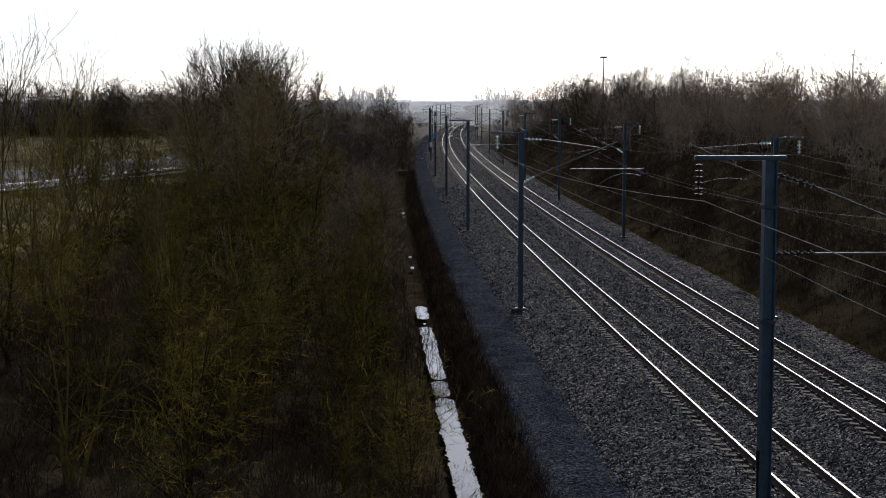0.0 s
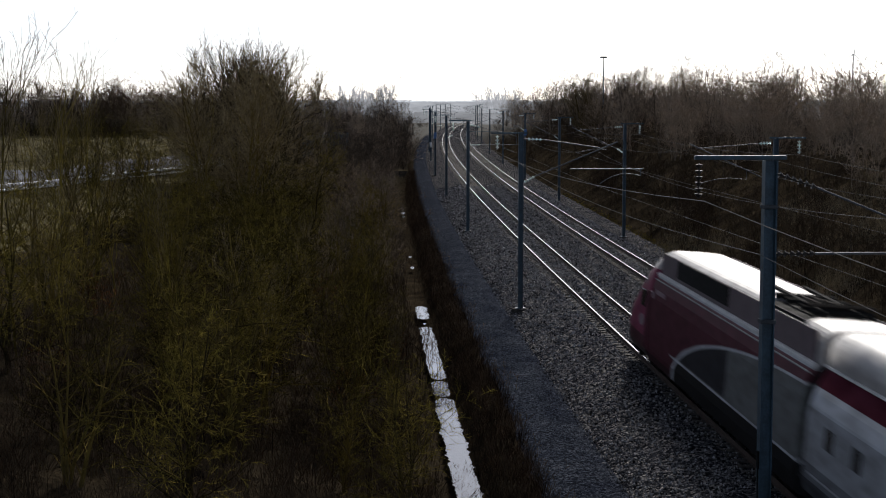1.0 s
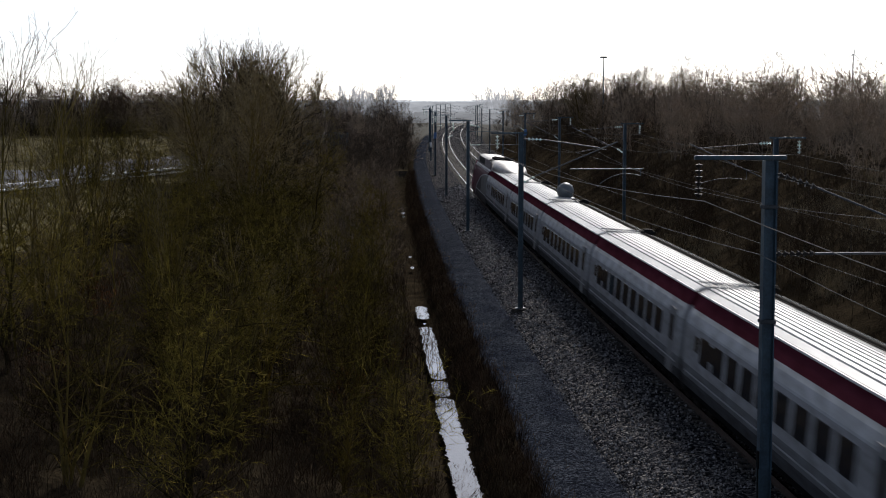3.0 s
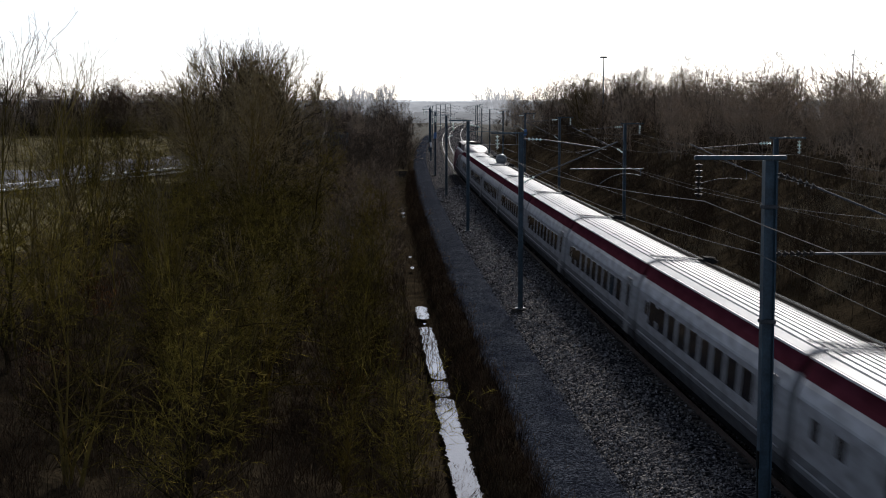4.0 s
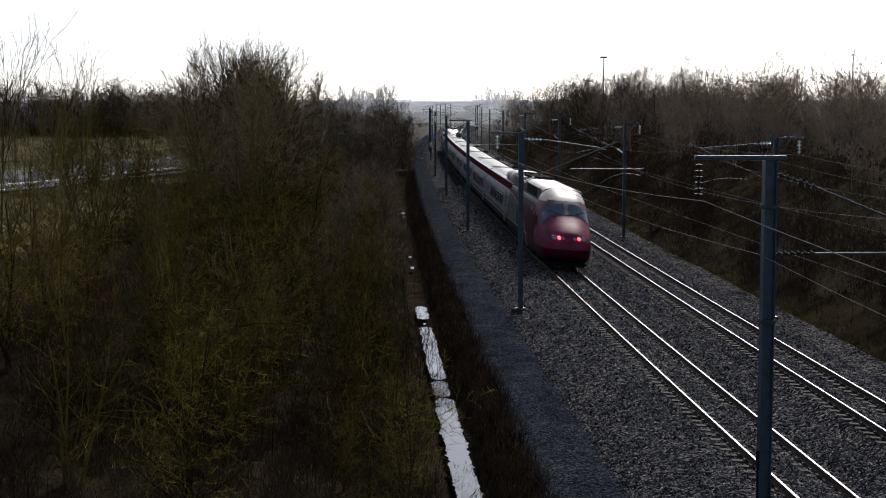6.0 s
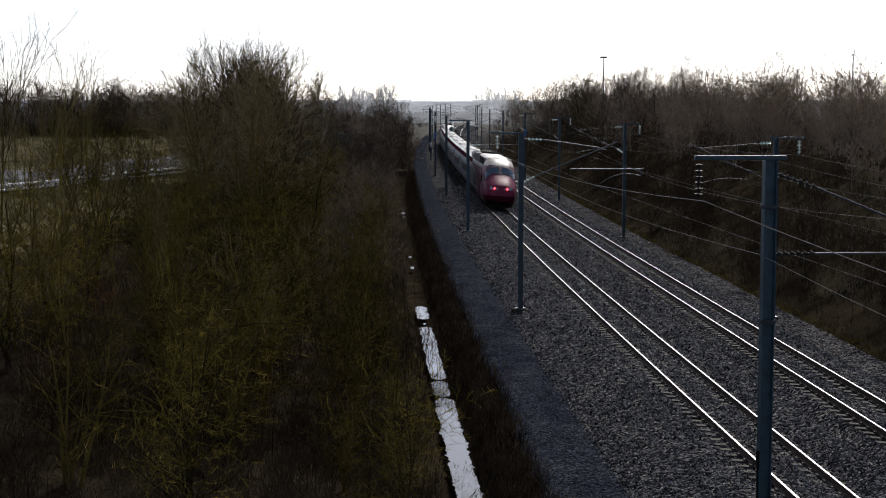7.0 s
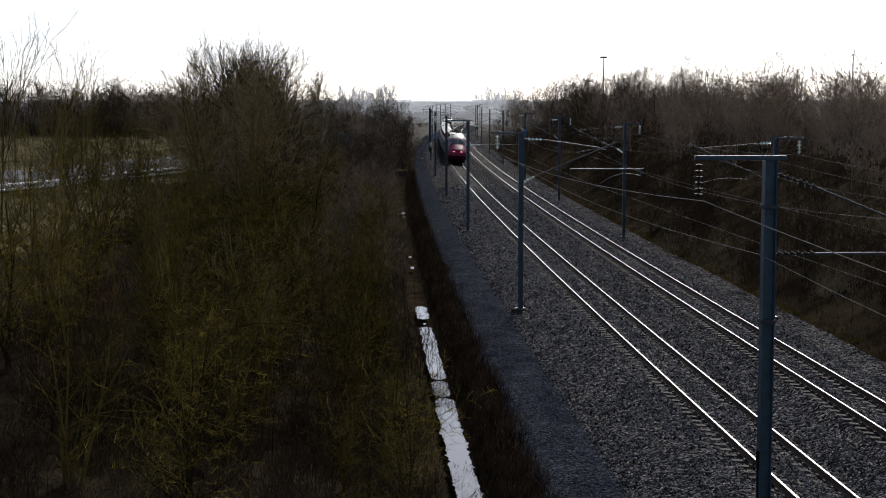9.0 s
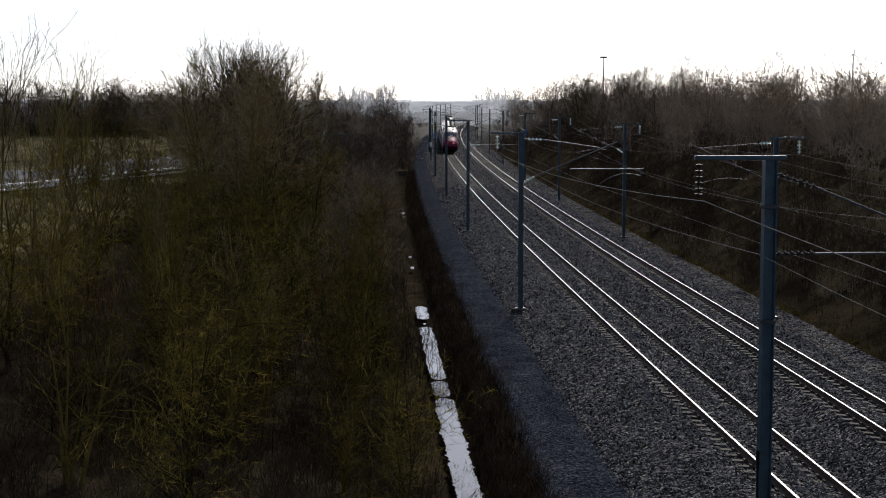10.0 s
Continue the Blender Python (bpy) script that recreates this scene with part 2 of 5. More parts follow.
def wires(polylines, r, n=4):
    """Thin round wires along polylines."""
    verts, faces = [], []
    for line in polylines:
        base = len(verts)
        pts = [Vector(p) for p in line]
        for i, p in enumerate(pts):
            d = (pts[min(i + 1, len(pts) - 1)] - pts[max(i - 1, 0)]).normalized()
            u = d.cross(Vector((0, 0, 1)))
            u = Vector((1, 0, 0)) if u.length < 1e-4 else u.normalized()
            w = u.cross(d)
            for k in range(n):
                a = 2 * math.pi * k / n
                verts.append((p + r * (math.cos(a) * u + math.sin(a) * w))[:])
        for i in range(len(pts) - 1):
            for k in range(n):
                a, b = base + i * n + k, base + i * n + (k + 1) % n
                faces.append((a, b, b + n, a + n))
    return verts, faces


# ---- ground ----
def fractal(x, y, scale, seed=0.0):
    return noise.fractal(Vector((x / scale, y / scale, seed)), 1.0, 2.0, 4)


PROFILE_LEFT = [(-3.0, -0.75), (-6.2, -0.75), (-8.2, -0.80), (-8.9, -1.05), (-9.25, -1.9), (-10.35, -1.95), (-10.9, -1.3), (-13, -0.9), (-20, 0.3), (-30, 2.4), (-36, 3.1), (-70, 3.3), (-160, 3.0), (-400, 0), (-3000, 0)]
PROFILE_BANK = [(-3.0, -0.75), (-6.2, -0.75), (-8.2, -0.80), (-8.9, -1.05), (-9.25, -1.9), (-10.35, -1.95), (-10.9, -1.2), (-13, 0.6), (-17, 3.3), (-30, 3.6), (-36, 3.6), (-70, 3.5), (-160, 3.0), (-400, 0), (-3000, 0)]
PROFILE_RIGHT = [(3.0, -0.9), (6.6, -0.9), (7.0, -0.75), (9.0, 0.5), (13, 2.7), (17, 4.6), (20, 5.2), (40, 5.6), (120, 6.0), (400, 2.0), (3000, 0)]


def ground_z(s, o):
    prof = PROFILE_RIGHT if o > 0 else PROFILE_LEFT
    xs, zs = [abs(a) for a, _ in prof], [b for _, b in prof]
    z = float(np.interp(abs(o), xs, zs))
    if o < 0 and s > 95:
        far = float(np.interp(abs(o), [abs(a) for a, _ in PROFILE_BANK], [q for _, q in PROFILE_BANK]))
        z += (far - z) * min(1.0, (s - 95) / 40)
    fade = float(np.interp(s, [250, 480, 800], [1.0, 0.45, 0.0]))
    if z > 0:
        z *= fade
    if s > 500:
        z -= float(np.interp(s, [500, 900, 5000], [0, 4, 6]))
    v = at(s, o)
    if abs(o) > 7.3 and not (-10.6 < o < -8.9):
        amp = min(1.0, (abs(o) - 7.0) / 6)
        z += amp * (0.35 * fractal(v.x, v.y, 9.0) + 0.12 * fractal(v.x, v.y, 1.7, 3))
    return z


def build_ground():
    ss = list(np.arange(-120, 0, 10.0)) + list(np.arange(0, 160, 1.0)) + list(np.arange(160, 320, 2.5)) + list(np.arange(320, 700, 8.0)) + list(np.arange(700, 1500, 50.0)) + list(np.arange(1500, 4800, 200.0))
    oo = [-3000, -1800, -1000, -600, -400, -280, -200, -160, -130, -110] + list(np.arange(-95, -40, 4.0)) + list(np.arange(-40, -13, 1.5)) + list(np.arange(-13, -6, 0.3)) + [-5, -3, 0, 3, 5] + list(np.arange(6.2, 20, 0.6)) + list(np.arange(20, 60, 3.0)) + [65, 75, 90, 110, 140, 180, 250, 400, 600, 1000, 1800, 3000]
    verts = [at(s, o, ground_z(s, o))[:] for s in ss for o in oo]
    k = len(oo)
    faces = [(i * k + j, i * k + j + 1, (i + 1) * k + j + 1, (i + 1) * k + j) for i in range(len(ss) - 1) for j in range(k - 1)]
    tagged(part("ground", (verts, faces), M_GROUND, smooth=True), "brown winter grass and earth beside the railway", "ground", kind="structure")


def strip(name, prof, s0, s1, step, mat, label, rough):
    ss = np.arange(s0, s1, step)
    os_ = []
    for (a, za), (b, zb) in zip(prof[:-1], prof[1:]):
        n = max(1, int(abs(b - a) / 0.35))
        os_ += [(a + (b - a) * i / n, za + (zb - za) * i / n) for i in range(n)]
    os_.append(prof[-1])
    verts = []
    for s in ss:
        for i, (o, z) in enumerate(os_):
            v = at(float(s), o)
            edge = i in (0, len(os_) - 1)
            dz = rough * fractal(v.x, v.y, 0.9, 7) + rough * 0.8 * fractal(v.x, v.y, 4.0, 2)
            do = 0.22 * fractal(v.x, v.y, 1.6, 5) if edge else 0.0
            verts.append(at(float(s), o + do, z + (-0.1 if edge else dz))[:])
    k = len(os_)
    faces = [(i * k + j, i * k + j + 1, (i + 1) * k + j + 1, (i + 1) * k + j) for i in range(len(ss) - 1) for j in range(k - 1)]
    return tagged(part(name, (verts, faces), mat, smooth=True), label, name.split("_")[0], kind="structure")


BALLAST_PROFILE = [(-6.35, -0.62), (-5.6, -0.40), (-4.6, -0.20), (-4.1, -0.08), (-3.4, -0.07), (-0.95, -0.24), (-0.55, -0.06), (-0.15, -0.02), (0.2, -0.30), (0.55, -0.34), (0.95, -0.10), (3.4, -0.26), (4.1, -0.28), (5.2, -0.78), (5.7, -0.82)]
PATH_PROFILE = [(-8.3, -0.84), (-8.0, -0.66), (-7.3, -0.6), (-6.8, -0.58), (-6.2, -0.60), (-5.9, -0.68)]
PATH2_PROFILE = [(5.0, -0.9), (5.5, -0.82), (6.2, -0.80), (6.9, -0.78), (7.2, -0.9)]


def build_track(centre):
    tr = empty("railway_track", Matrix(), "railway track of polished steel rails on concrete sleepers", "railway track", "parallel tracks")
    ss = list(np.arange(-60, 320, 4.0)) + list(np.arange(320, 700, 8.0))
    for side in (-1, 1):
        o = centre + side * GAUGE / 2
        z = CANT if side < 0 else 0.0
        sec = [(-0.036, -0.012), (-0.030, 0.0), (0.030, 0.0), (0.036, -0.012), (0.034, -0.045), (0.010, -0.06), (0.010, -0.14), (0.075, -0.16), (0.075, -0.172), (-0.075, -0.172), (-0.075, -0.16), (-0.010, -0.14), (-0.010, -0.06), (-0.034, -0.045)]
        verts, faces = sweep([(float(s), o) for s in ss], [(a, b + z) for a, b in sec])
        mi = [1 if (i % len(sec)) in (1, 2) else 0 for i in range(len(faces))]
        part("rail", (verts, faces, mi), [M_RAILSIDE, M_RAILTOP], tr)
    sl = bmesh.new()
    for sd in (-1, 1):
        box(sl, (sd * 0.78, 0, -0.11), (0.86, 0.27, 0.2), bev=0.02)
        for e in (-0.1, 0.1):
            box(sl, (sd * GAUGE / 2 + e, 0, 0.01), (0.09, 0.14, 0.05))
    box(sl, (0, 0, -0.14), (0.8, 0.2, 0.14))
    first = None
    joined_v, joined_f = [], []
    s = 24.0
    while s < 330:
        m = along(s, centre, CANT / 2 - 0.19, LEAN)
        if s < 150:
            if first is None:
                first = part("sleeper", sl, M_SLEEPER, tr)
                first.matrix_basis = m
            else:
                ob = new("sleeper", first.data)
                ob.parent = tr
                ob.matrix_basis = m
        else:
            b = len(joined_v)
            for x in (-1.2, 1.2):
                for y in (-0.13, 0.13):
                    for z in (-0.12, 0.0):
                        joined_v.append((m @ Vector((x, y, z)))[:])
            joined_f += [tuple(b + i for i in q) for q in ((0, 4, 6, 2), (1, 3, 7, 5), (0, 1, 5, 4), (2, 6, 7, 3), (0, 2, 3, 1), (4, 5, 7, 6))]
        s += 0.6
    tagged(part("sleeper_run", (joined_v, joined_f), M_SLEEPER, tr), "concrete sleepers far along the track", kind="stuff")
    return tr


build_ground()
strip("ballast_bed", BALLAST_PROFILE, -40, 560, 0.6, M_BALLAST, "grey broken-stone ballast under both tracks", 0.05)
strip("path_gravel", PATH_PROFILE, -40, 420, 0.8, M_PATH, "dark grey grit walkway beside the masts", 0.02)
strip("path_gravel", PATH2_PROFILE, -40, 420, 0.8, M_BALLAST, "grey stone walkway at the foot of the cutting", 0.03)


def scatter_stones():
    """Loose stones on the ballast, as one heap."""
    rs = np.random.RandomState(3)
    n = 46000
    u = rs.rand(n)
    s = 34 + 130 * u ** 1.7
    o = rs.uniform(-6.3, 5.3, n)
    prof_o, prof_z = [a for a, _ in BALLAST_PROFILE], [c for _, c in BALLAST_PROFILE]
    z = np.interp(o, prof_o, prof_z)
    th = np.interp(s, S_TAB, TH_TAB)
    x = np.interp(s, S_TAB, X_TAB) + o * np.cos(th)
    y = np.interp(s, S_TAB, Y_TAB) - o * np.sin(th)
    size = rs.uniform(0.016, 0.036, n) * (1 + 1.6 * u)
    shape = np.array([(1, 0, 0), (0, 1, 0), (-1, 0, 0), (0, -1, 0), (0, 0, 1), (0, 0, -1)], float)
    jit = shape[None] * rs.uniform(0.6, 1.3, (n, 6, 1)) + rs.uniform(-0.3, 0.3, (n, 6, 3))
    jit *= size[:, None, None]
    a = rs.uniform(0, 6.28, n)
    ca, sa = np.cos(a)[:, None], np.sin(a)[:, None]
    vx, vy = jit[..., 0] * ca - jit[..., 1] * sa, jit[..., 0] * sa + jit[..., 1] * ca
    verts = np.stack([vx + x[:, None], vy + y[:, None], jit[..., 2] + (z + 0.015)[:, None]], -1).reshape(-1, 3)
    tri = np.array([(0, 1, 4), (1, 2, 4), (2, 3, 4), (3, 0, 4), (1, 0, 5), (2, 1, 5), (3, 2, 5), (0, 3, 5)])
    faces = (np.arange(n)[:, None, None] * 6 + tri[None]).reshape(-1, 3)
    tagged(part("ballast_stones", (verts.tolist(), faces.tolist()), M_STONE), "loose grey broken ballast stones between the rails", "ballast", kind="stuff")


scatter_stones()
build_track(LEFT)
build_track(RIGHT)


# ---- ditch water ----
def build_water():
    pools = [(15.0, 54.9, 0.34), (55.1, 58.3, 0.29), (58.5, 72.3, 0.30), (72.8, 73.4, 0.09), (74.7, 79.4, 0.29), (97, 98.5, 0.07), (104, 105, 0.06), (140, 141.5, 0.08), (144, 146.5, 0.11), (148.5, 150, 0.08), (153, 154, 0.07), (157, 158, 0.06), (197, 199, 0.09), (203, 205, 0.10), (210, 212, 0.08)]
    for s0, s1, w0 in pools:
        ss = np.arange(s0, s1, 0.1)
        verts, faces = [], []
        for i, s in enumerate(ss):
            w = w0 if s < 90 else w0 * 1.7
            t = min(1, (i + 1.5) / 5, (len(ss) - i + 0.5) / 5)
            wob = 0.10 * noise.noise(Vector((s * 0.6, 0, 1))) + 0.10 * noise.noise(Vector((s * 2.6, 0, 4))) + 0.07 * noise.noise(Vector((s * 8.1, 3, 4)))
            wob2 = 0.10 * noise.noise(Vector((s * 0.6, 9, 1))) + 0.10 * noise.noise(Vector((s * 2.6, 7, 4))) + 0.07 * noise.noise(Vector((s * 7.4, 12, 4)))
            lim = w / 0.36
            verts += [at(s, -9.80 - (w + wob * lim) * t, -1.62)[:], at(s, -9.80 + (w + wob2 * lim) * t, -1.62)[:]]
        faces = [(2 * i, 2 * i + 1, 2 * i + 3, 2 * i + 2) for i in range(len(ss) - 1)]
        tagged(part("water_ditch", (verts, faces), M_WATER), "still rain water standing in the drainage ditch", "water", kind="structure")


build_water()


# ---- masts and overhead line ----
def insulator(name, p0, p1, parent, mat, n=4, r=0.085):
    """A string of discs between two points."""
    bm = bmesh.new()
    p0, p1 = Vector(p0), Vector(p1)
    tube(bm, p0, p1, 0.018, n=6)
    for i in range(n):
        c = p0.lerp(p1, (i + 0.5) / n)
        d = (p1 - p0).normalized() * 0.03
        tube(bm, c - d, c + d, r, r * 0.45, 10)
    return part(name, bm, mat, parent)


def h_section(bm, z0, z1, w, d, t=0.018):
    """An H-shaped steel section standing between two heights."""
    a, c, e = w / 2, d / 2, t / 2
    ring = [(-c, a), (-c, -a), (-c + t, -a), (-c + t, -e), (c - t, -e), (c - t, -a), (c, -a), (c, a), (c - t, a), (c - t, e), (-c + t, e), (-c + t, a)]
    low = [bm.verts.new((x, y, z0)) for x, y in ring]
    top = [bm.verts.new((x, y, z1)) for x, y in ring]
    bm.faces.new(low[::-1])
    bm.faces.new(top)
    for k in range(len(ring)):
        q = (k + 1) % len(ring)
        bm.faces.new((low[k], low[q], top[q], top[k]))


def build_mast(s, o, side, kind, base_z, top_z, box_z=0.0, box_mat=None):
    """side: +1 where the track lies to the right of the mast. kind: 'pull' or 'push'."""
    m = along(s, o, 0.0)
    g = "overhead line masts"
    lab = "blue-grey galvanised steel catenary mast on a concrete footing"
    ob = empty("catenary_mast", m, lab, "catenary mast", g)
    k = side
    reach = abs(abs(o) - SPACING / 2)
    bm = bmesh.new()
    h_section(bm, base_z, top_z, 0.22, 0.22)
    post = part("post", bm, M_STEEL, ob)
    bm = bmesh.new()
    box(bm, (0, 0, base_z + 0.05), (0.42, 0.42, 0.04), bev=0.008)
    part("base_plate", bm, M_STEEL, post)
    bm = bmesh.new()
    tube(bm, (0, 0, base_z - 0.5), (0, 0, base_z + 0.04), 0.42, 0.38, 16)
    part("footing", bm, M_CONCRETE, ob)
    # field-side arm with the feeder wire
    bm = bmesh.new()
    za = top_z + 0.05
    box(bm, (-k * 0.53, 0, za), (1.64, 0.12, 0.075), bev=0.01)
    part("feeder_arm", bm, M_STEEL, ob)
    hang = -k * (1.27 if s < 40 else 1.06)
    insulator("feeder_insulator", (hang, 0, za - 0.1), (hang, 0, za - 0.72), ob, M_GLASSINS if s > 40 else M_DARKINS, 4 if s > 40 else 6, 0.1 if s > 40 else 0.075)
    if box_z:
        bm = bmesh.new()
        box(bm, (-0.02 * k, -0.2, box_z), (0.34, 0.2, 0.75), bev=0.03)
        part("equipment_box", bm, box_mat, ob)
    if s < 40 and o < 0:
        bm = bmesh.new()
        box(bm, (-0.13, -0.06, 2.55), (0.05, 0.09, 0.32), bev=0.01)
        box(bm, (-0.12, -0.03, 1.2), (0.03, 0.04, 3.0))
        part("cable_clip", bm, M_BLACK, ob, "black cable and clip up the mast")
        for zz in (5.05, 7.1):
            bm = bmesh.new()
            box(bm, (0, 0, zz), (0.27, 0.27, 0.07), bev=0.01)
            part("clamp", bm, M_STEEL2, ob)
    # cantilever
    zm, zc = 6.78, 5.2
    cx, mx = k * reach, k * reach
    if kind == 'pull':
        zu, zl = top_z - 0.24, top_z - 1.66
        top_tip, low_tip = (cx, 0, zm - 0.32), (cx - k * 0.15, 0, zl - 0.05)
        a, b = (k * 0.85, 0, zu + (zm - 0.32 - zu) * 0.2), (k * 0.85, 0, zl)
        insulator("strut_insulator", (k * 0.14, 0, zu), a, ob, M_DARKINS if s < 40 else M_GLASSINS, 6, 0.06)
        insulator("tube_insulator", (k * 0.14, 0, zl), b, ob, M_DARKINS if s < 40 else M_GLASSINS, 6, 0.06)
        bm = bmesh.new()
        tube(bm, a, top_tip, 0.02)
        tube(bm, b, (cx + k * 0.3, 0, zl), 0.024)
        tube(bm, (cx + k * 0.1, 0, zl), (cx, 0, zm), 0.022)
        part("cantilever_tube", bm, M_TUBE, ob)
        bm = bmesh.new()
        tube(bm, (cx + k * 0.25, 0, zl), (cx + k * 0.25, 0, zc + 0.35), 0.018)
        tube(bm, (cx - k * 0.9, 0, zc + 0.42), (cx, 0, zc + 0.03), 0.014)
        part("steady_arm", bm, M_TUBE, ob)
    elif kind == 'plain':
        zu, zl = top_z - 0.2, top_z - 2.0
        a, b = (k * 0.75, 0, zu), (k * 0.55, 0, zl + 0.27)
        insulator("strut_insulator", (k * 0.2, 0, zu + 0.02), a, ob, M_GLASSINS, 4, 0.08)
        insulator("tube_insulator", (k * 0.14, 0, zl), b, ob, M_GLASSINS, 4, 0.07)
        bm = bmesh.new()
        tube(bm, a, (k * reach, 0, zm + 0.05), 0.018)
        part("strut_tube", bm, M_TUBE, ob)
        bm = bmesh.new()
        tube(bm, b, (k * (reach + 0.3), 0, zm + 0.25), 0.026)
        part("cantilever_tube", bm, M_TUBE, ob)
        pts = [(k * (1.3 + (reach - 1.3) * i / 6), 0, zc + 0.25 - 0.24 * (i / 6) ** 2 + 0.10 * math.sin(math.pi * i / 6)) for i in range(7)]
        part("steady_arm", wires([[(k * 1.3, 0, zl + 0.27 + (zm + 0.25 - zl - 0.27) * (1.3 - 0.55) / (reach - 0.25))] + pts], 0.014, 5), M_TUBE, ob)
    else:
        zu, zl = top_z - 0.24, top_z - 2.15
        tipz = zm + 0.1
        a = (k * 0.95, 0, zu)
        b = (k * 0.62, 0, zl + 0.27)
        insulator("strut_insulator", (k * 0.28, 0, zu + 0.02), a, ob, M_GLASSINS, 4, 0.075)
        insulator("tube_insulator", (k * 0.14, 0, zl), b, ob, M_GLASSINS, 4, 0.075)
        bm = bmesh.new()
        tube(bm, (k * 0.1, 0, zu + 0.04), (k * 0.3, 0, zu + 0.02), 0.025)
        tube(bm, a, (k * (reach + 0.05), 0, zm + 0.08), 0.028)
        tube(bm, b, (k * (reach + 0.85), 0, zm + 0.35), 0.030)
        part("cantilever_tube", bm, M_TUBE, ob)
        bm = bmesh.new()
        zr = zc + 0.72
        tube(bm, (k * 2.2, 0, zr), (k * (reach + 2.0), 0, zr), 0.024)
        tube(bm, (k * (reach + 1.9), 0, zr), (k * (reach + 1.9), 0, zr - 0.3), 0.016)
        part("registration_tube", bm, M_STEEL, ob)
        pts = [(k * (reach + 1.9 - 1.85 * i / 6), 0, zr - 0.3 - 0.12 * (i / 6) - 0.0 + 0.16 * math.sin(math.pi * i / 6) - 0.25 * (i / 6) ** 3) for i in range(7)]
        v, f = wires([pts], 0.015, 5)
        part("steady_arm", (v, f), M_TUBE, ob)
    return ob


def build_overhead():
    for i, (s, o) in enumerate(MASTS_LEFT):
        build_mast(s, o, 1, 'pull' if i % 2 == 0 else 'push', -0.38, 7.92 if i == 0 else 7.47, {5: 2.1, 4: 4.6}.get(i, 0.0), {5: M_SIGNWHITE, 4: M_SIGNBLUE}.get(i))
    for i, (s, o) in enumerate(MASTS_RIGHT):
        build_mast(s, o, -1, 'plain', -0.8, 7.25, {4: 5.0}.get(i, 0.0), M_SIGNBLUE)
    for masts, centre, side, tz in ((MASTS_LEFT, LEFT, -1, 7.45), (MASTS_RIGHT, RIGHT, 1, 7.25)):
        ends = [(-14.0, masts[0][1])] + list(masts)
        con, mes, feed, earth, drop = [], [], [], [], []
        for j, ((s0, o0), (s1, o1)) in enumerate(zip(ends[:-1], ends[1:])):
            stag0, stag1 = (0.2, -0.2) if j % 2 else (-0.2, 0.2)
            first = 0 if j == 0 else 1
            top0 = tz + (0.47 if (side < 0 and s0 < 40) else 0)
            top1 = tz + (0.47 if (side < 0 and s1 < 40) else 0)
            for q in range(first, 11):
                u = q / 10
                s, bow = s0 + (s1 - s0) * u, 4 * u * (1 - u)
                con.append(at(s, centre + stag0 + (stag1 - stag0) * u, 5.2))
                mes.append(at(s, centre + stag0 + (stag1 - stag0) * u, 6.78 - 0.62 * bow))
                feed.append(at(s, o0 + side * 1.16 + (o1 - o0) * u, top0 + (top1 - top0) * u - 0.72 - 0.3 * bow))
                earth.append(at(s, o0 + side * 0.16 + (o1 - o0) * u, 6.25 - 0.35 * bow))
            if s1 < 250:
                for q in range(1, 7):
                    u = q / 7
                    oo = centre + stag0 + (stag1 - stag0) * u
                    drop.append([at(s0 + (s1 - s0) * u, oo, 5.2), at(s0 + (s1 - s0) * u, oo, 6.78 - 0.62 * 4 * u * (1 - u))])
        for nm, line, r, lab in (("contact_wire", con, 0.006, "bare copper contact wire over the track"), ("messenger_wire", mes, 0.006, "bare bronze messenger wire above the contact wire"), ("feeder_wire", feed, 0.008, "bare aluminium feeder wire along the mast tops"), ("earth_wire", earth, 0.007, "bare earth wire clamped to the masts")):
            ob = tagged(part(nm, wires([line], r), M_WIRE), lab, "overhead wire")
            if nm == "messenger_wire":
                for d in drop:
                    part("dropper", wires([d], 0.0035, 3), M_WIRE, ob)


build_overhead()


# ---- the train ----
SPEED, REAR_AT, REAR_TIME = 45.0, 21.55, 4.7
CAR_LENGTHS = [21.1, 21.845, 18.7, 18.7, 18.7, 18.7, 18.7, 18.7, 21.845, 22.15]  # from the rear


